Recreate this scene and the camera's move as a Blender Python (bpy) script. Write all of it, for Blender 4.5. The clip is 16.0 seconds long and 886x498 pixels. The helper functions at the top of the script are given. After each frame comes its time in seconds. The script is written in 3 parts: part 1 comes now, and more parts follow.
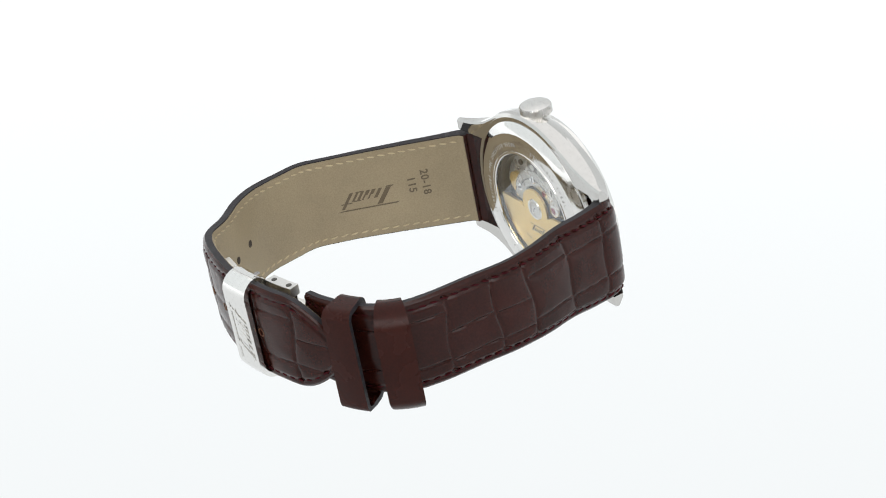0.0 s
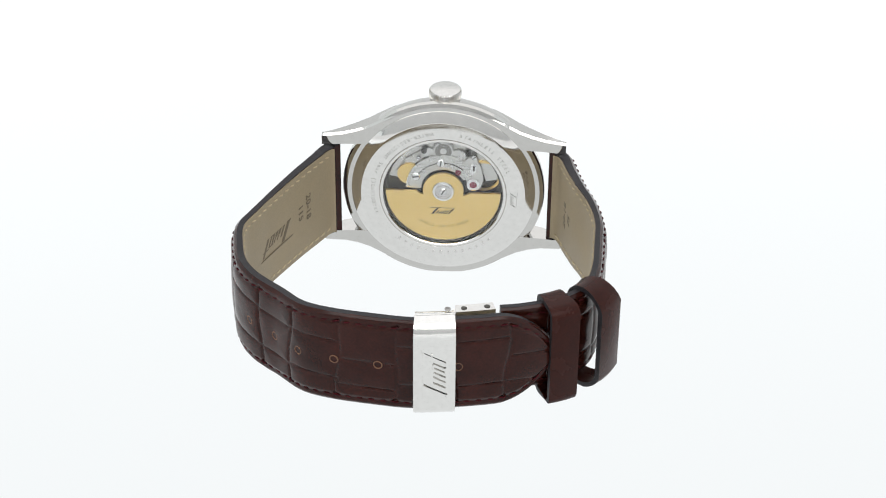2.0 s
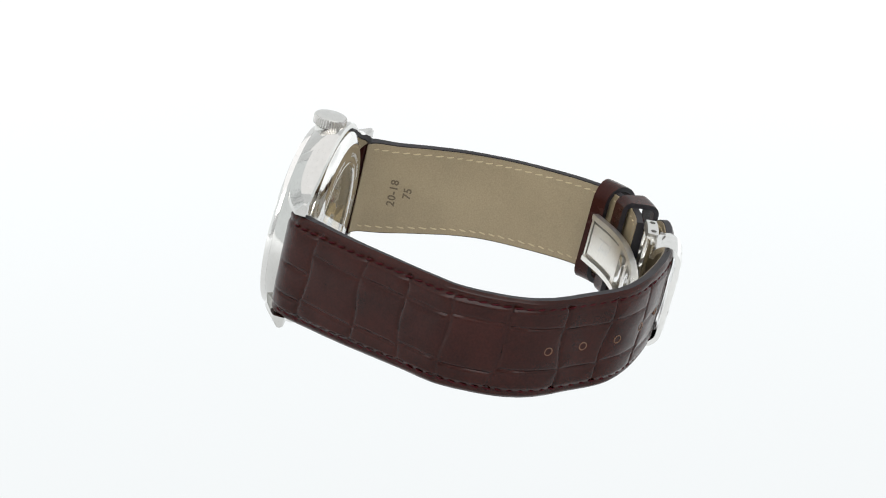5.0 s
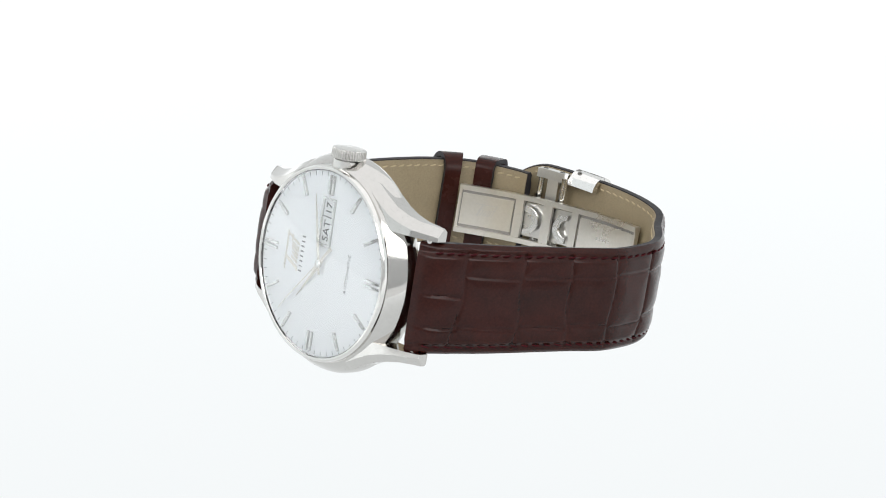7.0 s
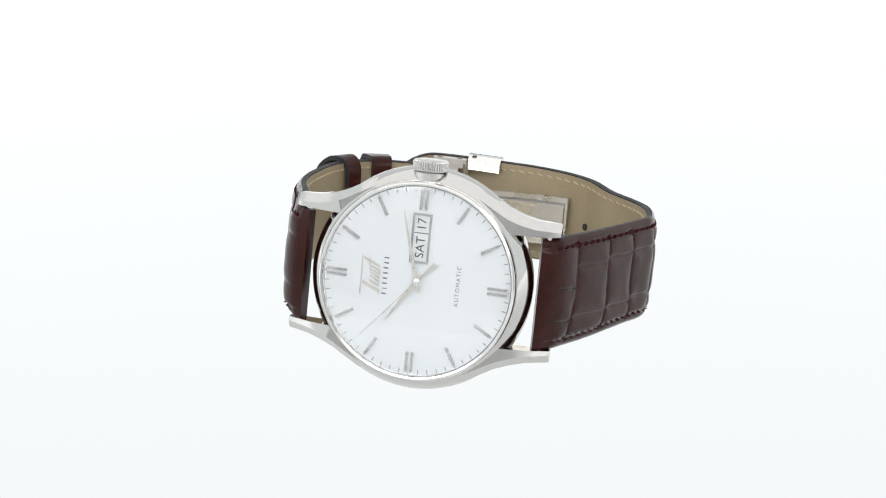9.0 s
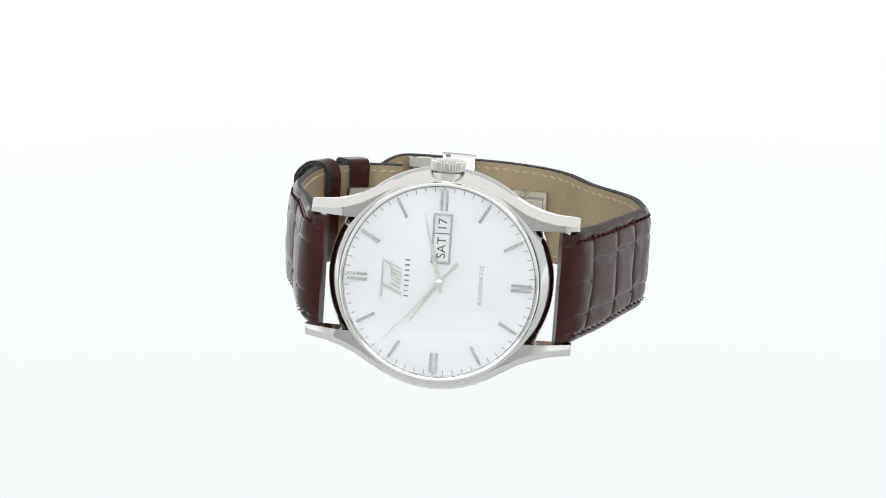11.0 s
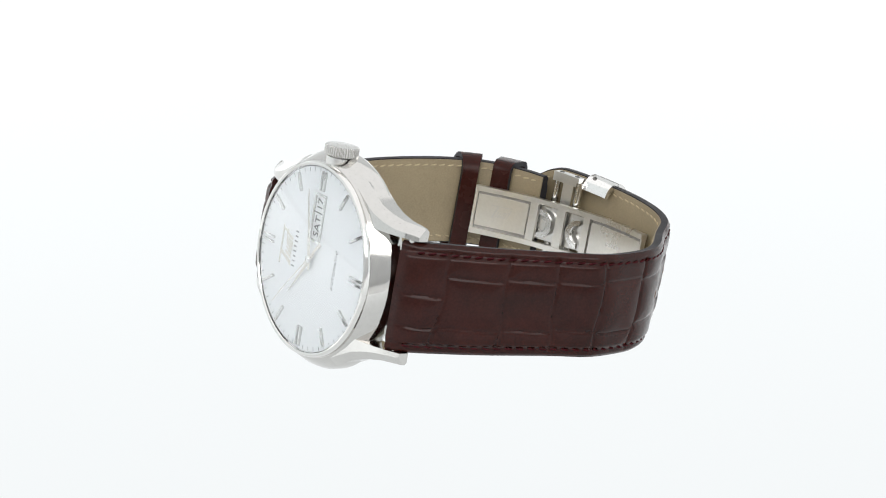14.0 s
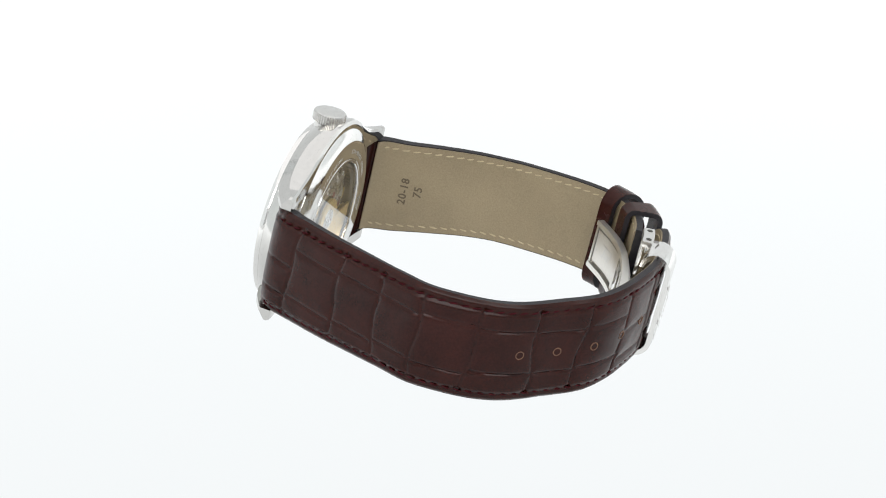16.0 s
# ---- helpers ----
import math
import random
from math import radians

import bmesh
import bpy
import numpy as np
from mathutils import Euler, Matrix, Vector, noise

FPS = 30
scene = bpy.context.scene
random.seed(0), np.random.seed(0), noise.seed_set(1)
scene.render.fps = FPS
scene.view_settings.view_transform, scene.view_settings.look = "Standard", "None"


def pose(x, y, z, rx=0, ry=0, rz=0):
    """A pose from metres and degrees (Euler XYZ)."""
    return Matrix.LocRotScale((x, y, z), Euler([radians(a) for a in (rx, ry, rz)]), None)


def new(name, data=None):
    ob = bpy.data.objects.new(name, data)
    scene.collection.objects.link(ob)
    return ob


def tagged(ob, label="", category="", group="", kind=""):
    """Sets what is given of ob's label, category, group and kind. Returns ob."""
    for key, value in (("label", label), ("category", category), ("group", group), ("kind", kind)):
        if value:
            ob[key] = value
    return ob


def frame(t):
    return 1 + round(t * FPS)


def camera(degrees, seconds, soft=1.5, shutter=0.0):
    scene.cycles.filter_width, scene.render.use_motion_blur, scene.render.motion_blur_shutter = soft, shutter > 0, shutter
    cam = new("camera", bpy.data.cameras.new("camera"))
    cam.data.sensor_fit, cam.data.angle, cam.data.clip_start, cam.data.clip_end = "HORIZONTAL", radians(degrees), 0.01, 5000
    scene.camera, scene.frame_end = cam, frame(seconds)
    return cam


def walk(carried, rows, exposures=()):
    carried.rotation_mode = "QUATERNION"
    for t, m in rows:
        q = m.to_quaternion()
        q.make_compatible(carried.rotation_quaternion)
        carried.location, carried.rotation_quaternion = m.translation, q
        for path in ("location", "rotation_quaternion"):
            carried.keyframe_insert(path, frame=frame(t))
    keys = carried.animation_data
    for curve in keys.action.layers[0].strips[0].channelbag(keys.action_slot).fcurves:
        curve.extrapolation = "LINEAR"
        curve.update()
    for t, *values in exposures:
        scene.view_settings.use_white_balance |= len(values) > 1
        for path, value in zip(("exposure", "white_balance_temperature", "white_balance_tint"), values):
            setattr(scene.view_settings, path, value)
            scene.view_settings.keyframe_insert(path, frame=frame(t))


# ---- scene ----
# ---- camera: fixed, looking down on the turning watch ----
cam = camera(23.046, 16.0, soft=1.05)
EYE = pose(0.0, -0.38880, 0.14815, 68.487, -0.221, -0.017)
walk(cam, [(0.0, EYE), (16.0, EYE)])

# ---- world and light: a light tent of back-lit diffusers ----
world = bpy.data.worlds.new("world")
world.use_nodes = True
world.node_tree.nodes["Background"].inputs[0].default_value = (0.9, 0.95, 1.0, 1)
world.node_tree.nodes["Background"].inputs[1].default_value = 0.25
scene.world = world
scene.view_settings.exposure = 0.0

TABLE_Z = -0.0209


# ---- materials ----
def nodes_of(name):
    m = bpy.data.materials.new(name)
    m.use_nodes = True
    nt = m.node_tree
    return m, nt, nt.nodes["Principled BSDF"]


def setin(node, **kw):
    for k, v in kw.items():
        node.inputs[k.replace("_", " ")].default_value = v


def coords(nt, scale=1.0):
    tc = nt.nodes.new("ShaderNodeTexCoord")
    mp = nt.nodes.new("ShaderNodeMapping")
    mp.inputs["Scale"].default_value = (scale, scale, scale) if not isinstance(scale, tuple) else scale
    nt.links.new(tc.outputs["Object"], mp.inputs["Vector"])
    return mp.outputs["Vector"]


def noise_tex(nt, vec, scale, detail=4.0, rough=0.55):
    n = nt.nodes.new("ShaderNodeTexNoise")
    n.inputs["Scale"].default_value, n.inputs["Detail"].default_value, n.inputs["Roughness"].default_value = scale, detail, rough
    nt.links.new(vec, n.inputs["Vector"])
    return n.outputs["Fac"]


def ramp(nt, fac, stops):
    r = nt.nodes.new("ShaderNodeValToRGB")
    while len(r.color_ramp.elements) < len(stops):
        r.color_ramp.elements.new(0.5)
    for e, (p, c) in zip(r.color_ramp.elements, stops):
        e.position, e.color = p, (*c, 1) if len(c) == 3 else c
    nt.links.new(fac, r.inputs["Fac"])
    return r.outputs["Color"]


def bump(nt, bsdf, height, strength, dist):
    b = nt.nodes.new("ShaderNodeBump")
    b.inputs["Strength"].default_value, b.inputs["Distance"].default_value = strength, dist
    nt.links.new(height, b.inputs["Height"])
    nt.links.new(b.outputs["Normal"], bsdf.inputs["Normal"])


def surface(name, c0, c1, scale, rough=(0.4, 0.5), metal=0.0, bump_s=0.0, bump_d=0.0001, fine=None, coat=0.0, spec=0.5, squash=(1, 1, 1)):
    """Two-scale mottled material; scale in marks per metre."""
    m, nt, b = nodes_of(name)
    v = coords(nt, tuple(squash))
    n1 = noise_tex(nt, v, scale)
    n2 = noise_tex(nt, v, fine or scale * 8, 6)
    mx = nt.nodes.new("ShaderNodeMath")
    mx.operation = "MULTIPLY_ADD"
    mx.inputs[1].default_value = 0.5
    nt.links.new(n2, mx.inputs[0])
    hf = nt.nodes.new("ShaderNodeMath")
    hf.operation = "MULTIPLY"
    hf.inputs[1].default_value = 0.5
    nt.links.new(n1, hf.inputs[0])
    nt.links.new(hf.outputs[0], mx.inputs[2])
    nt.links.new(ramp(nt, mx.outputs[0], [(0.35, c0), (0.65, c1)]), b.inputs["Base Color"])
    mr = nt.nodes.new("ShaderNodeMapRange")
    mr.inputs["From Min"].default_value, mr.inputs["From Max"].default_value = 0.35, 0.65
    mr.inputs["To Min"].default_value, mr.inputs["To Max"].default_value = rough
    nt.links.new(n1, mr.inputs["Value"])
    nt.links.new(mr.outputs["Result"], b.inputs["Roughness"])
    b.inputs["Metallic"].default_value = metal
    b.inputs["Coat Weight"].default_value = coat
    b.inputs["Coat Roughness"].default_value = 0.2
    b.inputs["Specular IOR Level"].default_value = spec
    if bump_s:
        bump(nt, b, n2, bump_s, bump_d)
    return m


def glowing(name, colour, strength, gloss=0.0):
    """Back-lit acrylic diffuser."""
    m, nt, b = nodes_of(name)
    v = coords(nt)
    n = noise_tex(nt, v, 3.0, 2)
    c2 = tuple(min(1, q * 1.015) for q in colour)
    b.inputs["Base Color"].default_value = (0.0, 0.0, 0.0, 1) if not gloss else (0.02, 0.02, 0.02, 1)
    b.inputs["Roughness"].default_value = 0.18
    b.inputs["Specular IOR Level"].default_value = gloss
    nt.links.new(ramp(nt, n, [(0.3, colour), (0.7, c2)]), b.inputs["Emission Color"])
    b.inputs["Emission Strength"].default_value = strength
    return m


LEATHER = surface("burgundy_leather", (0.0135, 0.0030, 0.0020), (0.031, 0.0066, 0.0044), 120, (0.15, 0.25), 0, 0.2, 0.00008, 2600, 0.0, 0.2)
KEEPER_LEATHER = surface("keeper_leather", (0.019, 0.0044, 0.0030), (0.032, 0.0072, 0.0048), 120, (0.2, 0.32), 0, 0.2, 0.00008, 2600, 0.0, 0.13)
EDGE = surface("edge_paint", (0.010, 0.009, 0.011), (0.022, 0.020, 0.023), 300, (0.5, 0.65), 0, 0.4, 0.00012, 2500, 0.0, 0.3)
LINING = surface("calf_lining", (0.198, 0.155, 0.092), (0.276, 0.22, 0.136), 70, (0.42, 0.58), 0, 0.3, 0.00006, 3500)
LINING_MARK = surface("embossed_ink", (0.07, 0.05, 0.028), (0.11, 0.08, 0.045), 400, (0.5, 0.6))
THREAD = surface("burgundy_thread", (0.024, 0.0025, 0.004), (0.048, 0.004, 0.007), 900, (0.7, 0.8), 0, 0.0, 0.0001, None, 0.0, 0.08)
THREAD_TAN = surface("tan_thread", (0.34, 0.275, 0.17), (0.43, 0.35, 0.22), 900, (0.6, 0.7))
HOLE = surface("hole_shadow", (0.012, 0.006, 0.004), (0.02, 0.01, 0.006), 500, (0.7, 0.8))
HOLE_RIM = surface("raw_hole_rim", (0.085, 0.036, 0.016), (0.15, 0.068, 0.03), 900, (0.5, 0.6))
STEEL = surface("polished_steel", (0.70, 0.69, 0.67), (0.76, 0.75, 0.73), 60, (0.07, 0.13), 1.0, 0.02, 0.00002, 900)
CASE_STEEL = surface("case_steel", (0.56, 0.55, 0.53), (0.60, 0.59, 0.57), 60, (0.07, 0.12), 1.0, 0.008, 0.00002, 900)
CLASP_STEEL = surface("clasp_steel", (0.66, 0.64, 0.60), (0.73, 0.71, 0.67), 60, (0.26, 0.34), 1.0, 0.03, 0.00002, 1500)
STEEL_SATIN = surface("satin_steel", (0.62, 0.61, 0.59), (0.70, 0.69, 0.67), 60, (0.24, 0.32), 1.0, 0.06, 0.00002, 1500)
STEEL_DARK = surface("darkened_steel", (0.30, 0.29, 0.28), (0.38, 0.37, 0.36), 200, (0.35, 0.45), 1.0)
BUCKLE_STEEL = surface("buckle_steel", (0.74, 0.73, 0.71), (0.80, 0.79, 0.77), 60, (0.10, 0.18), 1.0, 0.02, 0.00002, 900)
MARKER_STEEL = surface("marker_steel", (0.58, 0.575, 0.56), (0.64, 0.635, 0.62), 300, (0.2, 0.28), 1.0)
HAND_STEEL = surface("hand_steel", (0.66, 0.635, 0.58), (0.72, 0.695, 0.64), 300, (0.26, 0.34), 1.0)
GOLD = surface("gilt_rotor", (0.78, 0.56, 0.21), (0.86, 0.64, 0.27), 150, (0.28, 0.36), 1.0, 0.05, 0.00002, 2500)
GOLD_DARK = surface("engraved_gilt", (0.40, 0.28, 0.10), (0.48, 0.34, 0.13), 150, (0.35, 0.45), 1.0)
NICKEL = surface("nickel_bridge", (0.55, 0.54, 0.51), (0.66, 0.65, 0.62), 200, (0.25, 0.35), 1.0, 0.08, 0.00002, 3000)
NICKEL_DARK = surface("shaded_nickel", (0.24, 0.23, 0.21), (0.32, 0.31, 0.29), 200, (0.3, 0.4), 1.0, 0.08, 0.00002, 3000)
ENGRAVED = surface("light_engraving", (0.47, 0.465, 0.45), (0.55, 0.545, 0.53), 200, (0.35, 0.45), 1.0)
# near-black: shade in recesses and slots as colour, also dark rivets
MOVEMENT_DARK = surface("dark_metal_and_shade", (0.05, 0.047, 0.042), (0.09, 0.085, 0.075), 300, (0.4, 0.5), 0.6)
RUBY = surface("ruby_jewel", (0.20, 0.03, 0.05), (0.28, 0.05, 0.08), 900, (0.1, 0.15))
DIAL = surface("silvered_dial", (0.84, 0.86, 0.865), (0.87, 0.885, 0.89), 60, (0.36, 0.44), 0.0, 0.05, 0.00001, 5000)
PRINT = surface("black_print", (0.03, 0.03, 0.032), (0.045, 0.045, 0.048), 900, (0.5, 0.6))
PRINT_GREY = surface("grey_print", (0.16, 0.17, 0.175), (0.20, 0.21, 0.215), 900, (0.5, 0.6))
DISC_WHITE = surface("date_disc", (0.78, 0.79, 0.79), (0.82, 0.83, 0.83), 300, (0.5, 0.6))
GLASS, _nt, _b = nodes_of("sapphire_glass")
setin(_b, Base_Color=(0.98, 0.99, 1.0, 1), Roughness=0.0, IOR=1.5, Transmission_Weight=1.0, Specular_IOR_Level=0.3)

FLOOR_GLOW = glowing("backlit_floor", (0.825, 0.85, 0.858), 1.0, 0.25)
WALL_GLOW = glowing("side_diffuser", (0.93, 0.98, 1.0), 1.05)
TOP_GLOW = glowing("top_diffuser", (0.985, 0.99, 1.0), 1.3)
# glow of the added front fill
FILL_GLOW = glowing("front_fill_glow", (1.0, 0.99, 0.98), 4.3)
FRONT_GREY = surface("unseen_front_grey", (0.62, 0.62, 0.62), (0.68, 0.68, 0.68), 20, (0.8, 0.9))


# ---- mesh helpers, in millimetres ----
TURN = [Matrix.Identity(4)]


def part(name, bm, material, parent, label="", smooth=None, bevel=0.0):
    if bevel:
        hard = [e for e in bm.edges if len(e.link_faces) == 2 and e.calc_face_angle(0) > 0.5]
        bmesh.ops.bevel(bm, geom=hard, offset=bevel, segments=2, profile=0.6, affect="EDGES", clamp_overlap=True)
    bmesh.ops.transform(bm, matrix=Matrix.Scale(0.001, 4) @ TURN[0], verts=bm.verts)
    bmesh.ops.recalc_face_normals(bm, faces=bm.faces)
    me = bpy.data.meshes.new(name)
    if smooth is not None:
        lim = radians(smooth)
        for f in bm.faces:
            f.smooth = True
        for e in bm.edges:
            if len(e.link_faces) == 2 and e.calc_face_angle(0) > lim:
                e.smooth = False
    bm.to_mesh(me)
    bm.free()
    for m in material if isinstance(material, (list, tuple)) else [material]:
        me.materials.append(m)
    ob = new(name, me)
    ob.parent = parent
    if label:
        tagged(ob, label)
    return ob


AX = {"y": Matrix(((1, 0, 0), (0, 0, 1), (0, 1, 0))), "z": Matrix.Identity(3)}


def lathe(profile, axis="y", seg=96, centre=(0, 0, 0), bm=None, closed=False, a0=0.0, a1=360.0, wobble=None):
    """Turned shape: profile of (radius, height) along the axis."""
    bm = bm or bmesh.new()
    full = abs(a1 - a0) >= 360
    n = seg if full else seg + 1
    rings = []
    for r, h in profile:
        ring = []
        for i in range(n):
            a = radians(a0 + (a1 - a0) * i / seg)
            rr = r * (wobble(i, r, h) if wobble else 1)
            ring.append(bm.verts.new(AX[axis] @ Vector((rr * math.cos(a), rr * math.sin(a), h)) + Vector(centre)))
        rings.append(ring)
    pairs = list(zip(rings, rings[1:])) + ([(rings[-1], rings[0])] if closed else [])
    for p, q in pairs:
        for i in range(seg):
            j = (i + 1) % n
            bm.faces.new((p[i], p[j], q[j], q[i]))
    if full and not closed:
        for ring in (rings[0], rings[-1]):
            if profile[rings.index(ring)][0] > 1e-3:
                bm.faces.new(ring)
    if not full:
        for i in (0, n - 1):
            bm.faces.new([r[i] for r in rings])
    return bm


def prism(points, h0, h1, axis="y", bm=None, m=None):
    """A flat outline drawn out from h0 to h1 along the axis."""
    bm = bm or bmesh.new()
    m = m or Matrix.Identity(4)
    lo = [bm.verts.new(m @ (AX[axis] @ Vector((x, z, h0)))) for x, z in points]
    hi = [bm.verts.new(m @ (AX[axis] @ Vector((x, z, h1)))) for x, z in points]
    bm.faces.new(lo), bm.faces.new(list(reversed(hi)))
    for i in range(len(lo)):
        j = (i + 1) % len(lo)
        bm.faces.new((lo[j], lo[i], hi[i], hi[j]))
    return bm


def box(cx, cy, cz, sx, sy, sz, bm=None, m=None):
    return prism([(cx - sx / 2, cz - sz / 2), (cx + sx / 2, cz - sz / 2), (cx + sx / 2, cz + sz / 2), (cx - sx / 2, cz + sz / 2)], cy - sy / 2, cy + sy / 2, "y", bm, m)


def arc_points(cx, cz, r, a0, a1, n):
    return [(cx + r * math.cos(radians(a0 + (a1 - a0) * i / n)), cz + r * math.sin(radians(a0 + (a1 - a0) * i / n))) for i in range(n + 1)]


def lettering(text, size, m, bm=None, depth=0.03, spacing=1.0, shear=0.0, bold=0.0):
    """Letters of the built-in font; m takes the text's plane (x right, y up, z towards the reader) into millimetres."""
    cu = bpy.data.curves.new("lettering", "FONT")
    cu.body, cu.size, cu.extrude, cu.align_x, cu.align_y, cu.space_character, cu.shear = text, size, depth, "CENTER", "CENTER", spacing, shear
    cu.resolution_u, cu.offset = 3, bold
    tmp = bpy.data.objects.new("lettering", cu)
    scene.collection.objects.link(tmp)
    bpy.context.view_layer.update()
    me = bpy.data.meshes.new_from_object(tmp.evaluated_get(bpy.context.evaluated_depsgraph_get()))
    me.transform(m)
    bm = bm or bmesh.new()
    bm.from_mesh(me)
    bpy.data.objects.remove(tmp)
    bpy.data.meshes.remove(me)
    bpy.data.curves.remove(cu)
    return bm


def frame_of(origin, right, up):
    """A plane's matrix from its origin, its right and its up direction."""
    r, u = Vector(right).normalized(), Vector(up).normalized()
    n = r.cross(u)
    return Matrix.Translation(origin) @ Matrix((r, u, n)).transposed().to_4x4()

# ---- the setting: a light tent ----
def quad_sheet(name, pts, material, thick, label):
    bm = bmesh.new()
    a = [bm.verts.new(Vector(p)) for p in pts]
    f = bm.faces.new(a)
    n = (Vector(pts[1]) - Vector(pts[0])).cross(Vector(pts[2]) - Vector(pts[0])).normalized()
    r = bmesh.ops.extrude_face_region(bm, geom=[f])
    bmesh.ops.translate(bm, vec=n * thick, verts=[v for v in r["geom"] if isinstance(v, bmesh.types.BMVert)])
    bmesh.ops.recalc_face_normals(bm, faces=bm.faces)
    me = bpy.data.meshes.new(name)
    bm.to_mesh(me)
    bm.free()
    me.materials.append(material)
    return tagged(new(name, me), label, kind="structure")


def sweep_floor():
    """Floor that curves up into the back, one seamless sheet."""
    prof = [(-0.15, TABLE_Z), (0.0, TABLE_Z), (0.55, TABLE_Z)]
    prof += [(0.55 + 0.3 * math.sin(radians(a)), TABLE_Z + 0.3 - 0.3 * math.cos(radians(a))) for a in range(6, 91, 6)]
    prof.append((0.85, 0.80))
    bm = bmesh.new()
    cols = []
    for x in (-0.7, -0.35, 0.0, 0.35, 0.7):
        cols.append([bm.verts.new((x, y, z)) for y, z in prof])
    for p, q in zip(cols, cols[1:]):
        for i in range(len(prof) - 1):
            bm.faces.new((p[i], q[i], q[i + 1], p[i + 1])).smooth = True
    bmesh.ops.solidify(bm, geom=bm.faces[:], thickness=0.004)
    top = max(v.co.z for v in bm.verts if abs(v.co.y) < 0.01)
    bmesh.ops.translate(bm, vec=(0, 0, TABLE_Z - top), verts=bm.verts)
    bmesh.ops.recalc_face_normals(bm, faces=bm.faces)
    me = bpy.data.meshes.new("backdrop")
    bm.to_mesh(me)
    bm.free()
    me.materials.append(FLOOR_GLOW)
    return tagged(new("backdrop", me), "seamless white back-lit acrylic sweep under the watch", kind="structure")


sweep_floor()
# unseen grey sheet before the sweep, added to tone reflections in leather and steel
quad_sheet("floor", [(-0.7, -0.63, TABLE_Z - 0.002), (0.7, -0.63, TABLE_Z - 0.002), (0.7, -0.151, TABLE_Z - 0.002), (-0.7, -0.151, TABLE_Z - 0.002)], FRONT_GREY, -0.004, "unseen grey sheet added before the lit sweep to set reflections")
quad_sheet("wall_west", [(-0.71, -0.62, -0.03), (-0.71, 0.85, -0.03), (-0.71, 0.85, 0.8), (-0.71, -0.62, 0.8)], WALL_GLOW, -0.004, "white side diffuser of the light tent")
quad_sheet("wall_east", [(0.71, -0.62, -0.03), (0.71, 0.85, -0.03), (0.71, 0.85, 0.8), (0.71, -0.62, 0.8)], WALL_GLOW, 0.004, "white side diffuser of the light tent")
# upright grey sheet behind the camera, added for the same reflections
quad_sheet("front_grey_sheet", [(-0.7, -0.63, -0.03), (0.7, -0.63, -0.03), (0.7, -0.63, 0.30), (-0.7, -0.63, 0.30)], FRONT_GREY, 0.004, "unseen grey sheet added in front to set reflections")
# unseen glowing panel, added above camera height to brighten the dial
quad_sheet("front_fill_panel", [(-0.7, -0.63, 0.302), (0.7, -0.63, 0.302), (0.7, -0.63, 0.8), (-0.7, -0.63, 0.8)], FILL_GLOW, 0.004, "unseen white glowing panel added to light the dial from the front")
quad_sheet("ceiling", [(-0.72, -0.64, 0.81), (0.72, -0.64, 0.81), (0.72, 0.86, 0.81), (-0.72, 0.86, 0.81)], TOP_GLOW, 0.004, "large white top diffuser of the light tent")

# ---- the watch ----
watch = tagged(new("wristwatch"), "steel wristwatch with silver dial and burgundy crocodile-embossed leather strap", "wristwatch")
DIAL_Y = -1.3


def build_case():
    case = part("case", lathe([(17.3, -1.3), (18.2, -1.25), (18.6, -0.9), (19.9, 1.1), (20.3, 2.2), (20.35, 3.7), (20.1, 4.35), (19.4, 4.7), (17.6, 4.6), (17.6, 1.0)], closed=True, seg=160), CASE_STEEL, watch, "polished stainless steel case middle", smooth=22)
    # four lugs, curving towards the back
    secs = [(5.0, 18.7, -0.4, 4.55), (7.5, 18.2, -0.7, 4.6), (10.0, 17.3, -0.9, 4.65), (12.5, 15.9, -0.95, 4.7), (15.0, 14.5, -0.7, 4.75), (17.5, 13.6, -0.1, 4.8), (20.0, 13.0, 0.8, 5.0), (22.3, 12.8, 2.0, 5.3), (23.8, 12.7, 2.9, 5.4), (24.3, 12.55, 3.3, 5.3)]
    for sx in (1, -1):
        for sz in (1, -1):
            bm = bmesh.new()
            rings = []
            for x, zo, yf, yb in secs:
                zi = min(zo - 1.25, max(10.35, math.sqrt(max(0.0, 17.75 ** 2 - x * x))))
                ring = [(zi, yf), (zo - 1.5, yf), (zo, min(yf + 1.9, yb - 0.9)), (zo, yb - 0.4), (zo - 0.4, yb), (zi, yb)]
                rings.append([bm.verts.new((sx * x, y, sz * z)) for z, y in ring])
            for p, q in zip(rings, rings[1:]):
                for i in range(6):
                    j = (i + 1) % 6
                    bm.faces.new((p[i], p[j], q[j], q[i]))
            bm.faces.new(rings[0]), bm.faces.new(rings[-1])
            part("lug", bm, CASE_STEEL, case, smooth=22, bevel=0.12)
        part("spring_bar", lathe([(0.6, -10.5), (0.6, 10.5)], "z", 16, (sx * 22.1, 3.55, 0)), STEEL_SATIN, case, smooth=30)
    part("bezel", lathe([(17.2, -1.1), (17.2, -2.05), (17.35, -2.3), (17.65, -2.4), (17.9, -2.25), (18.05, -1.9), (18.1, -1.5), (18.1, -1.25)], closed=True, seg=160), STEEL, watch, "narrow polished bezel", smooth=30)
    # domed crystal
    R = 40.0
    rad = [0.02] + [17.2 * i / 12 for i in range(1, 13)]
    dome = [(r, -2.15 - (math.sqrt(R * R - r * r) - math.sqrt(R * R - 17.2 ** 2)) * 0.34) for r in rad]
    inner = [(r * 0.99 if r > 1 else r, h + 0.7) for r, h in reversed(dome)]
    glass = part("crystal", lathe(dome + inner, seg=128), GLASS, watch, "clear domed sapphire crystal", smooth=40)
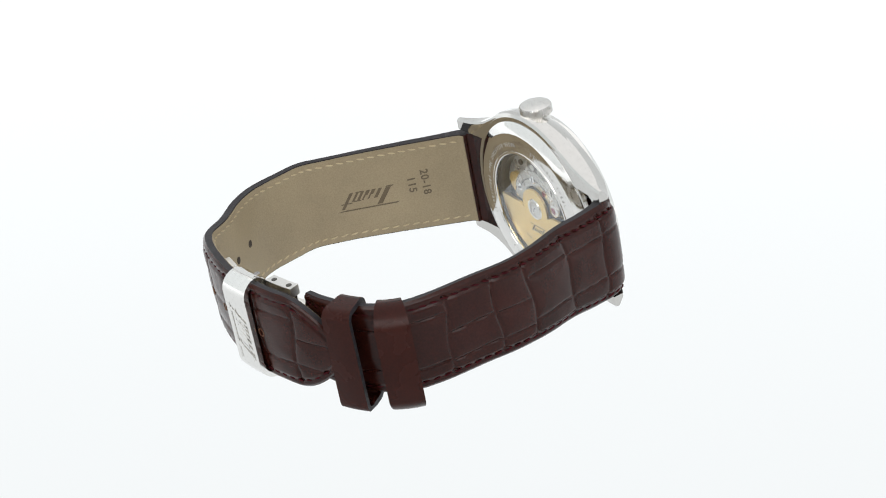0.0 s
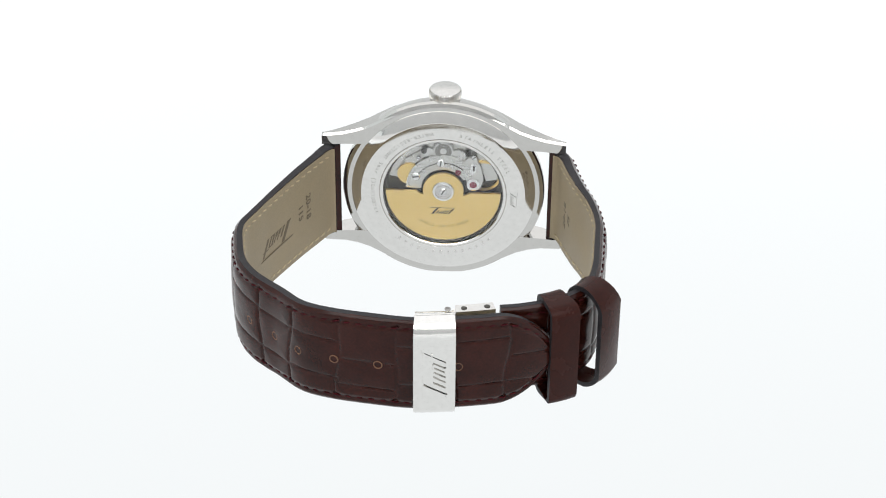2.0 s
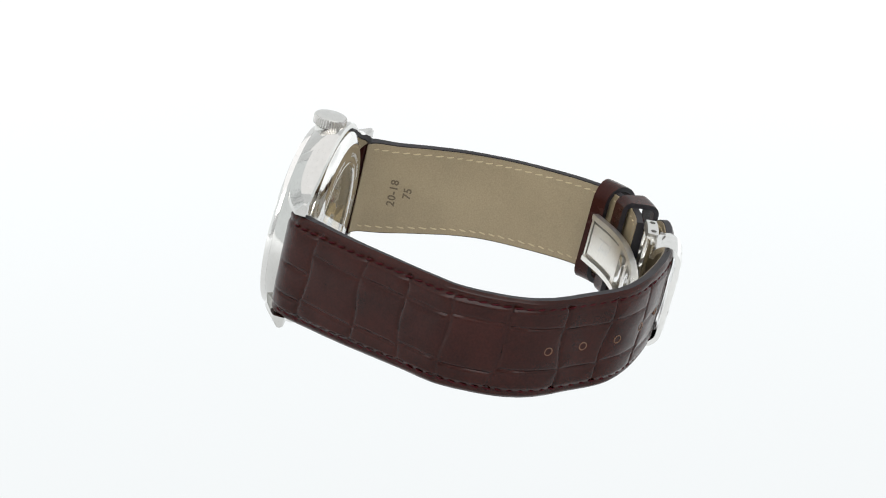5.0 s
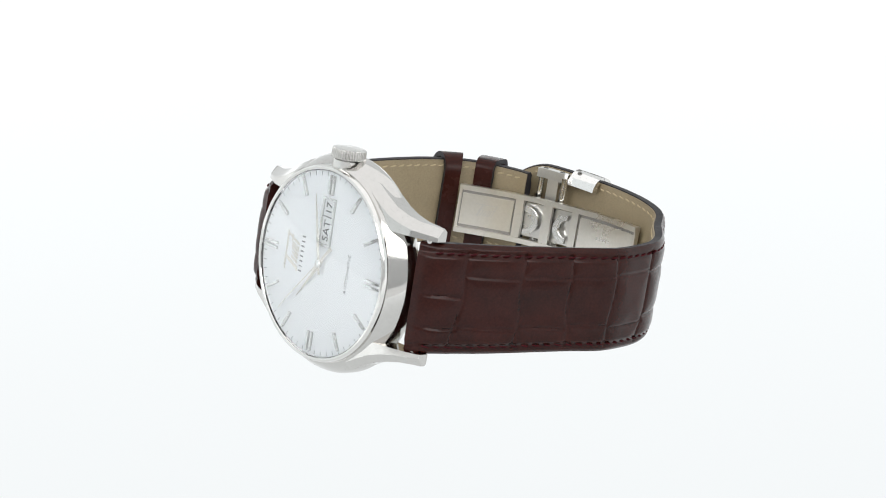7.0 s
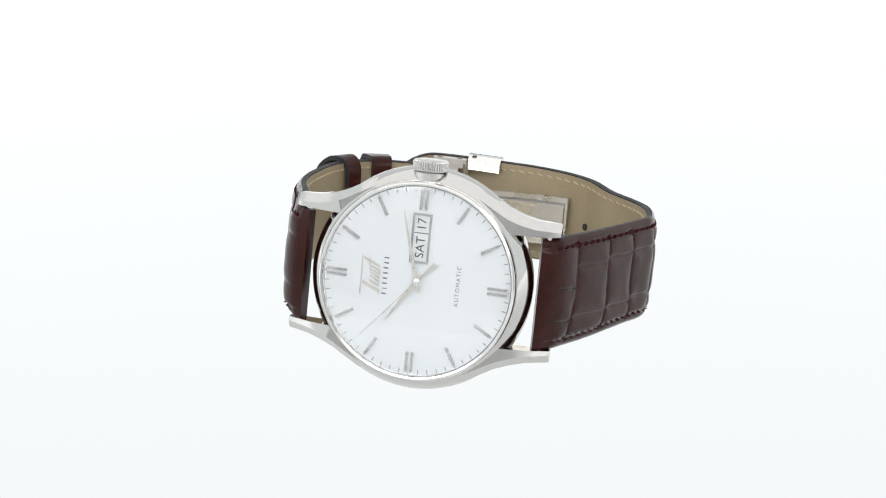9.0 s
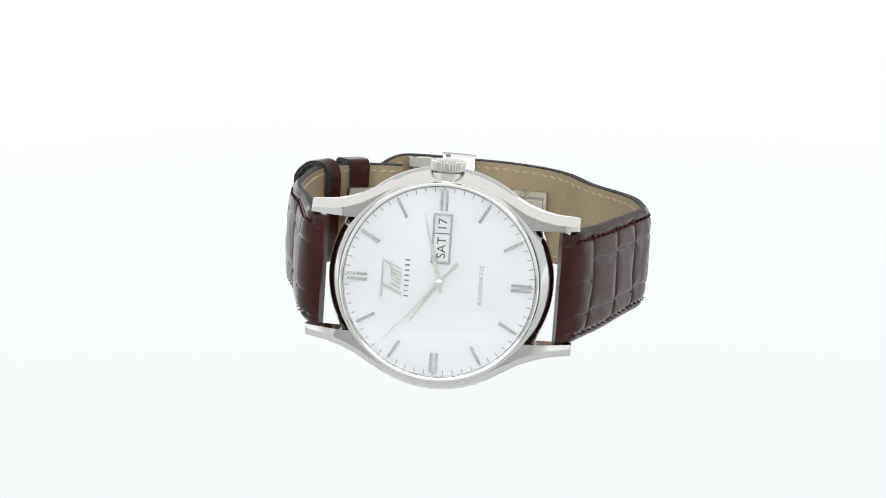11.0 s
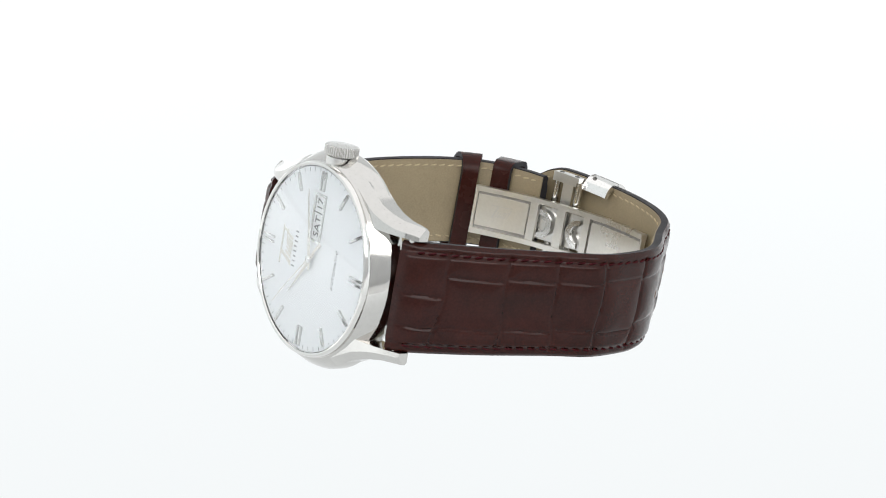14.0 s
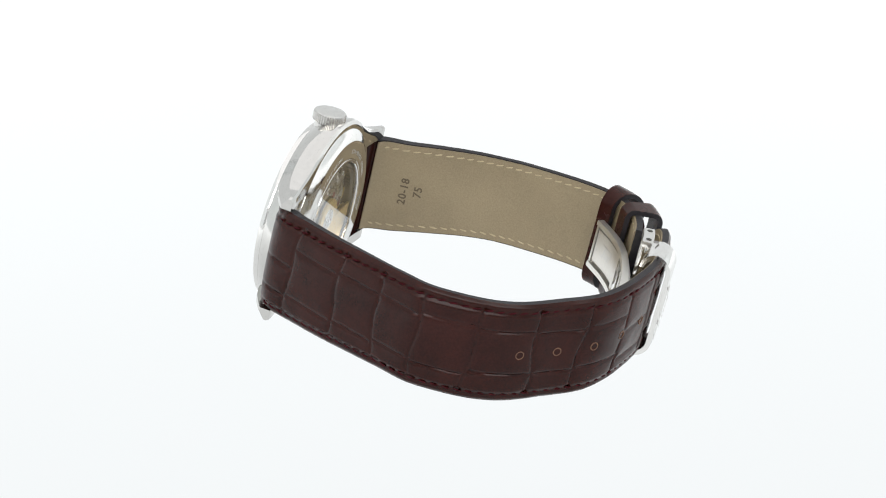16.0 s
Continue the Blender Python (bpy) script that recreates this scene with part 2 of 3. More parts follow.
    glass.visible_shadow = False
    return case


def build_crown():
    knurl = 40
    prof = [(1.4, 19.9), (2.9, 19.8), (3.2, 19.95), (3.2, 21.4), (2.98, 21.65), (2.5, 21.75), (0.02, 21.85)]
    bm = lathe(prof, "z", knurl * 4, (0, 1.0, 0), wobble=lambda i, r, h: (1.0 if i % 4 < 2 else 0.91) if r > 3.15 else 1.0)
    crown = part("crown", bm, STEEL_SATIN, watch, "fluted steel crown", smooth=30)
    # stem in darkened steel, standing for the shadow under the crown
    part("stem", lathe([(1.9, 17.8), (1.9, 19.92)], "z", 32, (0, 1.0, 0)), STEEL_DARK, crown, smooth=30)
    part("collar", lathe([(2.6, 18.0), (2.6, 19.5), (1.45, 19.55)], "z", 40, (0, 1.0, 0)), STEEL_SATIN, crown, smooth=30)
    return crown


TURN[0] = Matrix.Rotation(radians(2.6), 4, "Z")  # the case sits slightly turned on its strap
case = build_case()
crown = build_crown()
TURN[0] = Matrix.Identity(4)


# ---- strap ----
class Path:
    """A smooth line in the watch's xy plane, by arc length, with the strap's middle height."""
    def __init__(self, pts):
        p = np.array(pts, float)
        ext = np.vstack([2 * p[0] - p[1], p, 2 * p[-1] - p[-2]])
        out = []
        for i in range(1, len(ext) - 2):
            a, b, c, d = ext[i - 1], ext[i], ext[i + 1], ext[i + 2]
            for t in np.linspace(0, 1, 40, endpoint=False):
                out.append(0.5 * (2 * b + (c - a) * t + (2 * a - 5 * b + 4 * c - d) * t ** 2 + (3 * b - a - 3 * c + d) * t ** 3))
        out.append(p[-1])
        q = np.array(out)
        for _ in range(30):
            q[1:-1] = 0.25 * q[:-2] + 0.5 * q[1:-1] + 0.25 * q[2:]
        self.q = q
        self.s = np.concatenate([[0], np.cumsum(np.linalg.norm(np.diff(q[:, :2], axis=0), axis=1))])
        self.length = self.s[-1]

    def at(self, s):
        return np.array([np.interp(s, self.s, self.q[:, k]) for k in range(3)])

    def basis(self, s, side):
        """Point, direction along, and outward normal; side turns the normal out of the ring."""
        a, b = self.at(max(s - 0.4, 0)), self.at(min(s + 0.4, self.length))
        t = (b - a)[:2] / np.linalg.norm((b - a)[:2])
        return self.at(s), t, side * np.array([t[1], -t[0]])

    def near(self, x, y):
        return float(self.s[np.argmin((self.q[:, 0] - x) ** 2 + (self.q[:, 1] - y) ** 2)])

    def place(self, s, v, off, side):
        p, t, n = self.basis(s, side)
        return Vector((p[0] + n[0] * off, p[1] + n[1] * off, p[2] + v))

    def plane(self, s, v, off, side, inward=False):
        """Writing plane on the strap: right runs along the strap, up is up."""
        p, t, n = self.basis(s, side)
        o = self.place(s, v, off, side)
        r = Vector((t[0], t[1], 0))
        if r.cross(Vector((0, 0, 1))).dot(Vector((n[0], n[1], 0))) * (-1 if inward else 1) < 0:
            r = -r
        return frame_of(o, r, (0, 0, 1))


LONG = Path([(21.3, 2.7, -0.3), (23.4, 3.5, -0.3), (25.4, 5.7, -0.1), (27.1, 10.1, 0.1), (29.7, 17.1, 0.5), (32.0, 24.3, 1.0), (34.4, 32.2, 1.5), (36.0, 38.2, 1.8), (35.2, 44.1, 1.9), (33.3, 50.8, 2.2), (29.7, 56.1, 2.5), (24.0, 61.3, 3.1), (18.9, 66.5, 4.2), (12.9, 69.1, 4.9), (5.3, 70.4, 5.3), (-2.0, 70.8, 5.4), (-9.2, 69.9, 5.6), (-15.5, 68.5, 5.7), (-20.7, 66.4, 5.5), (-24.9, 63.9, 5.1), (-27.8, 61.6, 4.7)])
SHORT = Path([(-21.7, 0.2, -0.4), (-24.3, 0.9, -0.1), (-26.6, 3.8, 0.3), (-28.1, 9.0, 0.7), (-30.0, 15.6, 1.7), (-32.4, 22.1, 2.3), (-34.0, 29.8, 2.9), (-34.2, 37.4, 3.4), (-34.2, 45.4, 3.7), (-33.1, 51.8, 3.9), (-30.2, 56.4, 4.2), (-25.9, 59.8, 4.4), (-20.6, 62.1, 4.5), (-16.9, 63.0, 4.5)])


def rnd(a, b=0):
    return (math.sin(a * 127.1 + b * 311.7) * 43758.5453) % 1.0


def scale_relief(u, v, seed, pitch):
    """Embossed crocodile scales: grooves between irregular blocks, each block pillowed."""
    k = math.floor(u / pitch)
    d = 9.0
    for q in (k - 1, k, k + 1, k + 2):
        line = q * pitch + (rnd(q, seed) - 0.5) * 2.6 + 0.3 * math.sin(v * 0.5 + q * 1.7) + 0.10 * v * (rnd(q, seed + 3) - 0.5) * 2
        d = min(d, abs(u - line))
    cut = [j for j in (k - 1, k, k + 1) if j * pitch + (rnd(j, seed) - 0.5) * 2.6 <= u]
    block = cut[-1] if cut else k - 1
    dv = 9.0
    for base in (-4.6, 4.3) if rnd(block, seed + 9) > 0.25 else (-5.2, 0.4):
        line = base + (rnd(block + base, seed + 5) - 0.5) * 1.5 + 0.12 * (u - block * pitch - 5) * (rnd(block, seed + 31) - 0.5)
        dv = min(dv, abs(v - line))
    g = min(d, dv * 1.1)
    soft = 0.55 + 0.45 * rnd(block, seed + 21)
    x = min(1.0, g / 3.2)
    return -0.24 * soft * math.exp(-(g / 0.28) ** 2) + 0.24 * (1 - (1 - x) ** 2) - 0.12


def build_strap(name, path, side, width, thick, bulge, seed, pitch, tip, label, s_relief, flat_at=()):
    """Padded strap in one mesh: embossed face, painted edges; its lining is a part of its own."""
    w_at = lambda s: np.interp(s, [0, 9, 32, path.length], width)
    ns, nv = int(path.length / 0.24), 84
    bm = bmesh.new()
    half = lambda s: 0.5 * w_at(s) * tip(s)
    rows_o, rows_i = [], []
    for i in range(ns + 1):
        s = path.length * i / ns
        h, th, bu = half(s), thick(s), bulge(s)
        p, t, n = path.basis(s, side)
        ro, ri = [], []
        for j in range(nv + 1):
            f = -1 + 2 * j / nv
            f = math.copysign(abs(f) ** 0.9, f)
            v = f * h
            o = bu * (1 - abs(f) ** 3.2) - bu
            edge = (h - abs(v))
            o -= 0.45 * math.exp(-(edge / 0.35) ** 2)
            k = min(1.0, max(0.0, (edge - 1.5) / 1.0))
            o -= 0.38 * (1 - k * k * (3 - 2 * k)) * (0.3 + 0.7 * min(1.0, bu))
            o -= 0.12 * math.exp(-((edge - 1.55) / 0.4) ** 2)
            rel = s_relief(s) * scale_relief(s + 0.3, v, seed, pitch) * min(1.0, max(0.0, (edge - 0.5) / 1.2))
            for hs in flat_at:
                if abs(s - hs) < 3.5:
                    rel *= 1 - math.exp(-((s - hs) ** 2 + v * v) / 1.7)
            o += rel
            o += 0.05 * noise.noise((s * 0.35, v * 0.35, seed))
            ro.append(bm.verts.new((p[0] + n[0] * o, p[1] + n[1] * o, p[2] + v)))
        for f in (-1, 1):
            ri.append(bm.verts.new((p[0] - n[0] * th, p[1] - n[1] * th, p[2] + f * (h - 0.12))))
        rows_o.append(ro), rows_i.append(ri)
    for i in range(ns):
        a, b = rows_o[i], rows_o[i + 1]
        for j in range(nv):
            bm.faces.new((a[j], a[j + 1], b[j + 1], b[j])).material_index = 0
        c, d = rows_i[i], rows_i[i + 1]
        bm.faces.new((c[0], c[1], d[1], d[0])).material_index = 0 if i < 16 else 1
        bm.faces.new((a[0], b[0], d[0], c[0])).material_index = 1
        bm.faces.new((a[nv], b[nv], d[1], c[1])).material_index = 1
    for k in (0, ns):
        bm.faces.new(rows_o[k] + [rows_i[k][1], rows_i[k][0]]).material_index = 1 if k else 0
    strap = part(name, bm, [LEATHER, EDGE], watch, label, smooth=50)
    # lining: thin calf leather on the inner face
    bm = bmesh.new()
    rows = []
    s0 = 3.2
    nl = int(path.length / 1.0)
    for i in range(nl + 1):
        s = s0 + (path.length - s0) * i / nl
        h, th = half(s) - 0.35, thick(s)
        row = []
        for j, (f, o) in enumerate(((-1, -0.05), (-1, 0.22), (1, 0.22), (1, -0.05))):
            row.append(bm.verts.new(path.place(s, f * h, -th - o, side)))
        rows.append(row)
    for a, b in zip(rows, rows[1:]):
        for j in range(4):
            bm.faces.new((a[j], a[(j + 1) % 4], b[(j + 1) % 4], b[j]))
    bm.faces.new(rows[0]), bm.faces.new(rows[-1])
    lining = part("lining", bm, LINING, strap, "beige calf leather lining", smooth=40)
    # stitches, outside and inside
    for what, mat, off, parent, s1, rad in (("stitching", THREAD, -0.06, strap, 3.5, 0.17), ("lining_stitching", THREAD_TAN, None, lining, 6.5, 0.17)):
        bm = bmesh.new()
        for f in (-1, 1):
            s = s1
            while s < path.length - 1.5:
                L = 1.45
                h = half(s + L / 2)
                tilt = 0.14 * f
                pts = []
                for k in range(5):
                    q = s + L * k / 4
                    lift = 0.13 * math.sin(math.pi * k / 4) - 0.06
                    o = (off + lift - 0.10 * (1 if off is not None else 0)) if off is not None else -thick(q) - 0.22 - lift
                    v = f * (half(q) - 1.55) + tilt * (k - 2) / 2
                    pts.append(path.place(q, v, o - ((0.16 + 0.32 * min(1.0, bulge(q))) if off is not None else 0), side))
                prev = None
                for k, pt in enumerate(pts):
                    d = (pts[min(k + 1, 4)] - pts[max(k - 1, 0)]).normalized()
                    e1 = d.cross(Vector((0, 0, 1))).normalized()
                    e2 = d.cross(e1)
                    r = rad * (0.55 if k in (0, 4) else 1.0)
                    ring = [bm.verts.new(pt + r * (math.cos(a) * e1 + math.sin(a) * e2)) for a in (0, 1.257, 2.513, 3.77, 5.027)]
                    if prev:
                        for m_ in range(5):
                            bm.faces.new((prev[m_], prev[(m_ + 1) % 5], ring[(m_ + 1) % 5], ring[m_]))
                    else:
                        bm.faces.new(ring)
                    prev = ring
                bm.faces.new(prev)
                s += 2.15
        part(what, bm, mat, parent, smooth=60)
    return strap, lining


LL = LONG.length
holes = [LONG.near(x, y) for x, y in ((29.9, 56.6), (25.1, 62.3), (19.0, 66.6), (11.9, 69.1), (4.0, 70.3))]
holes.append(holes[-1] + 14.2)
long_thick = lambda s: float(np.interp(s, [0, 3, 10, 30, LL - 25, LL], [2.6, 3.9, 3.3, 2.4, 2.1, 2.0]))
short_thick = lambda s: float(np.interp(s, [0, 3, 10, 30, 55, SHORT.length], [2.6, 3.9, 3.3, 2.4, 2.1, 2.0]))
pad = lambda s: float(np.interp(s, [0, 3, 10, 40, 60], [0.1, 0.9, 1.0, 0.6, 0.25]))
point_tip = lambda s: 1.0 if s < LL - 13 else float(max(0.06, 1 - ((s - LL + 13) / 13.0) ** 2.0 * 0.94))
long_strap, long_lining = build_strap("long_strap", LONG, 1, (20.4, 20.3, 19.5, 19.2), long_thick, pad, 3, 10.3, point_tip, "burgundy crocodile-embossed leather strap with buckle holes", lambda s: float(np.interp(s, [0, 2, 5], [0.0, 0.3, 1.0])), holes)
short_strap, short_lining = build_strap("short_strap", SHORT, -1, (20.4, 20.0, 18.4, 18.0), short_thick, pad, 11, 9.6, lambda s: 1.0, "burgundy crocodile-embossed leather strap holding two keepers", lambda s: float(np.interp(s, [0, 2, 5], [0.0, 0.3, 1.0])))


def strip(path, side, s0, s1, v0, v1, o0, o1, bm=None, step=0.8):
    """A block that follows the strap's line: from s0 to s1 along it, v0 to v1 across it, o0 to o1 off it."""
    bm = bm or bmesh.new()
    n = max(2, int(abs(s1 - s0) / step))
    prev = None
    for i in range(n + 1):
        s = s0 + (s1 - s0) * i / n
        ring = [bm.verts.new(path.place(s, v, o, side)) for v, o in ((v0, o0), (v1, o0), (v1, o1), (v0, o1))]
        if prev:
            for k in range(4):
                bm.faces.new((prev[k], prev[(k + 1) % 4], ring[(k + 1) % 4], ring[k]))
        else:
            bm.faces.new(ring)
        prev = ring
    bm.faces.new(prev)
    return bm


def loop_band(path, side, s0, s1, hv, o0, o1, thick, vc=0.0, corner=1.2, belly=0.0, side_index=0, is_open=False):
    """A closed band round the strap, with rounded corners."""
    def outline(g):
        c = max(corner + g, 0.15)
        a0, a1, b0, b1 = -hv - g, hv + g, o0 - g, o1 + g
        pts = []
        for cv, co, st in ((a1 - c, b1 - c, 0), (a0 + c, b1 - c, 90), (a0 + c, b0 + c, 180), (a1 - c, b0 + c, 270)):
            for k in range(6):
                a = radians(st + 90 * k / 5)
                v, o = cv + c * math.cos(a), co + c * math.sin(a)
                pts.append((v + vc, o + (belly * max(0.0, 1 - (v / hv) ** 2) if o > 0.5 * (b0 + b1) else 0)))
        return pts
    bm = bmesh.new()
    n = max(3, int((s1 - s0) / 1.0))
    inn, out = outline(0), outline(thick)
    rows = []
    for i in range(n + 1):
        s = s0 + (s1 - s0) * i / n
        rows.append(([bm.verts.new(path.place(s, v, o, side)) for v, o in inn], [bm.verts.new(path.place(s, v, o, side)) for v, o in out]))
    m = len(inn)
    gap = 17 if is_open else -1  # the side on the lining
    for (a, b), (c, d) in zip(rows, rows[1:]):
        if is_open:
            bm.faces.new((a[17], c[17], d[17], b[17])), bm.faces.new((a[18], b[18], d[18], c[18]))
        for k in range(m):
            j = (k + 1) % m
            if k == gap:
                continue
            bm.faces.new((a[k], a[j], c[j], c[k])), bm.faces.new((b[k], d[k], d[j], b[j]))
    for a, b in (rows[0], rows[-1]):
        for k in range(m):
            j = (k + 1) % m
            if k != gap:
                bm.faces.new((a[k], b[k], b[j], a[j])).material_index = side_index
    return bm


# ---- dial: right on the dial is +z, up on the dial is -x ----
def dial_point(r, clock_deg, y):
    a = radians(clock_deg)
    return Vector((-r * math.cos(a), y, r * math.sin(a)))


def dial_bar(r0, r1, width, deg, y0, y1, shift=0.0, bm=None, taper=1.0):
    """A bar along a radius of the dial."""
    a = radians(deg)
    u, w = (-math.cos(a), math.sin(a)), (math.sin(a), math.cos(a))
    pts = []
    for r, s in ((r0, -0.5), (r1, -0.5 * taper), (r1, 0.5 * taper), (r0, 0.5)):
        pts.append((u[0] * r + w[0] * (s * width + shift), u[1] * r + w[1] * (s * width + shift)))
    return prism(pts, y0, y1, "y", bm)


def hand(r0, r1, width, deg, y, ridge, taper, parent, name):
    """A tapered hand with a ridge along its middle."""
    a = radians(deg)
    u, w = Vector((-math.cos(a), 0, math.sin(a))), Vector((math.sin(a), 0, math.cos(a)))
    Y = Vector((0, 1, 0))
    bm = bmesh.new()
    def sect(r, wd):
        return [bm.verts.new(u * r + w * (s * wd) + Y * (y - h)) for s, h in ((-0.5, 0.0), (0.0, ridge), (0.5, 0.0))]
    rows = [sect(r0, width * 0.7), sect(1.0, width), sect(r1, width * taper)]
    for p, q in zip(rows, rows[1:]):
        bm.faces.new((p[0], p[1], q[1], q[0])), bm.faces.new((p[1], p[2], q[2], q[1])), bm.faces.new((p[2], p[0], q[0], q[2]))
    bm.faces.new(rows[0]), bm.faces.new(rows[-1])
    return part(name, bm, HAND_STEEL, parent)


def text_plane(x, z, y):
    return frame_of((x, y, z), (0, 0, 1), (-1, 0, 0))


def script_mark(place, size, bm=None, depth=0.05):
    """A maker's mark as plain slanted strokes under a long bar; place(x, y, d) gives the point."""
    bm = bm or bmesh.new()
    def slab(pts):
        lo, hi = [bm.verts.new(place(x * size, y * size, 0)) for x, y in pts], [bm.verts.new(place(x * size, y * size, depth)) for x, y in pts]
        bm.faces.new(lo), bm.faces.new(hi)
        for i in range(len(lo)):
            j = (i + 1) % len(lo)
            bm.faces.new((lo[i], lo[j], hi[j], hi[i]))
    slab([(-0.50, 0.27), (0.42, 0.27), (0.50, 0.30), (-0.46, 0.305)])
    strokes = ((-0.33, 0.44, 0.085), (-0.185, 0.25, 0.055), (-0.085, 0.13, 0.05), (-0.055, 0.25, 0.03), (0.005, 0.13, 0.05), (0.035, 0.25, 0.03), (0.10, 0.25, 0.045), (0.185, 0.25, 0.04), (0.28, 0.43, 0.055))
    for x, h, w in strokes:
        lean = 0.42 * h
        x0 = x - 0.08
        slab([(x0, -0.19), (x0 + w, -0.19), (x0 + lean + w, -0.19 + h), (x0 + lean, -0.19 + h)])
    slab([(-0.45, -0.225), (-0.33, -0.225), (-0.32, -0.195), (-0.44, -0.195)])
    slab([(0.04, -0.195), (0.16, -0.195), (0.165, -0.165), (0.045, -0.165)])
    slab([(0.10, 0.045), (0.22, 0.045), (0.225, 0.075), (0.105, 0.075)])
    slab([(0.24, 0.08), (0.42, 0.08), (0.425, 0.11), (0.245, 0.11)])
    return bm


def build_dial():
    dial = part("dial", lathe([(0.02, DIAL_Y), (17.2, DIAL_Y), (17.2, DIAL_Y + 0.6), (0.02, DIAL_Y + 0.6)], seg=128), DIAL, watch, "silver-white satin dial", smooth=30)
    y0 = DIAL_Y
    # sloped rehaut ring
    part("chapter_ring", lathe([(17.22, y0 + 0.1), (17.0, y0 - 0.02), (17.22, y0 - 0.75)], seg=128, closed=True), STEEL_SATIN, dial, smooth=40)
    for h in range(12):
        if h in (0, 3, 6, 9):
            bm = dial_bar(12.9, 16.5, 0.44, h * 30, y0 - 0.45, y0 - 0.01, -0.47)
            dial_bar(12.9, 16.5, 0.44, h * 30, y0 - 0.45, y0 - 0.01, 0.47, bm)
        else:
            bm = dial_bar(12.9, 16.5, 0.52, h * 30, y0 - 0.45, y0 - 0.01)
        part("hour_marker", bm, MARKER_STEEL, dial, bevel=0.12)
    bm = bmesh.new()
    for k in range(60):
        dial_bar(16.15 if k % 5 else 16.6, 16.9, 0.13, k * 6, y0 - 0.012, y0 + 0.1, bm=bm)
    part("minute_track", bm, PRINT_GREY, dial)
    # day and date window
    z0, z1, hw = 3.3, 12.3, 1.75
    bm = bmesh.new()
    for x, z, sx, sz in ((0, z0 + 0.2, 2 * hw, 0.4), (0, z1 - 0.2, 2 * hw, 0.4), (-hw + 0.2, (z0 + z1) / 2, 0.4, z1 - z0 - 0.8), (hw - 0.2, (z0 + z1) / 2, 0.4, z1 - z0 - 0.8)):
        box(x, y0 - 0.16, z, sx, 0.34, sz, bm)
    part("window_frame", bm, MARKER_STEEL, dial, bevel=0.06)
    part("date_disc", box(0, y0 - 0.02, (z0 + z1) / 2, 2 * hw - 0.7, 0.06, z1 - z0 - 0.7), DISC_WHITE, dial)
    part("disc_gap", box(0, y0 - 0.05, 8.75, 2 * hw - 0.9, 0.05, 0.16), PRINT, dial)
    part("day_text", lettering("SAT", 2.25, text_plane(0.05, 6.2, y0 - 0.07), spacing=1.02), PRINT, dial)
    part("date_text", lettering("17", 2.25, text_plane(0.05, 10.35, y0 - 0.07), spacing=1.02), PRINT, dial)
    part("dial_text", lettering("AUTOMATIC", 1.05, text_plane(7.5, 0.0, y0 - 0.02), spacing=1.3), PRINT_GREY, dial)
    # printed line below the mark: plain bars
    bm = bmesh.new()
    for k in range(8):
        zc = -2.95 + 6.5 * k / 7
        box(-5.85, y0 - 0.02, zc, 0.85, 0.04, 0.14 if k == 1 else 0.26, bm)
    part("printed_line", bm, PRINT_GREY, dial)
    pl = text_plane(-8.2, 0.1, y0 - 0.01)
    part("applied_mark", script_mark(lambda x, y, d: pl @ Vector((x, y * 0.95, d)), 7.4, depth=0.18), HAND_STEEL, dial)
    # hands at twelve minutes past ten
    hand(-1.8, 9.0, 0.95, 304, y0 - 0.5, 0.2, 0.12, dial, "hour_hand")
    hand(-2.0, 12.9, 0.85, 75, y0 - 0.75, 0.2, 0.1, dial, "minute_hand")
    bm = dial_bar(-2.0, 14.6, 0.26, 311, y0 - 1.02, y0 - 0.95, taper=0.5)
    dial_bar(-4.9, -1.6, 0.75, 311, y0 - 1.02, y0 - 0.95, bm=bm, taper=0.5)
    part("second_hand", bm, HAND_STEEL, dial)
    part("hand_hub", lathe([(0.02, y0 - 1.2), (0.55, y0 - 1.15), (0.7, y0 - 1.0), (0.7, y0 - 0.5)], seg=32), STEEL, dial, smooth=40)
    return dial


TURN[0] = Matrix.Rotation(radians(2.6), 4, "Z")
build_dial()


# ---- back of the watch: seen from behind, right is -x ----
def back_text(text, r, mid_deg, size, y, bm=None, spacing=1.05, flip=False):
    """Letters round the case back; angles clockwise from the crown as seen from behind."""
    bm = bm or bmesh.new()
    step = math.degrees(size * 0.66 * spacing / r)
    n = len(text)
    for i, ch in enumerate(text):
        if ch == " ":
            continue
        k = (i - (n - 1) / 2) * step
        a = radians(mid_deg + (-k if flip else k))
        out = Vector((-math.sin(a), 0, math.cos(a)))
        right = Vector((-math.cos(a), 0, -math.sin(a)))
        if flip:
            out_up, right = -out, -right
        else:
            out_up = out
        lettering(ch, size, frame_of(out * r + Vector((0, y, 0)), right, out_up), bm)
    return bm


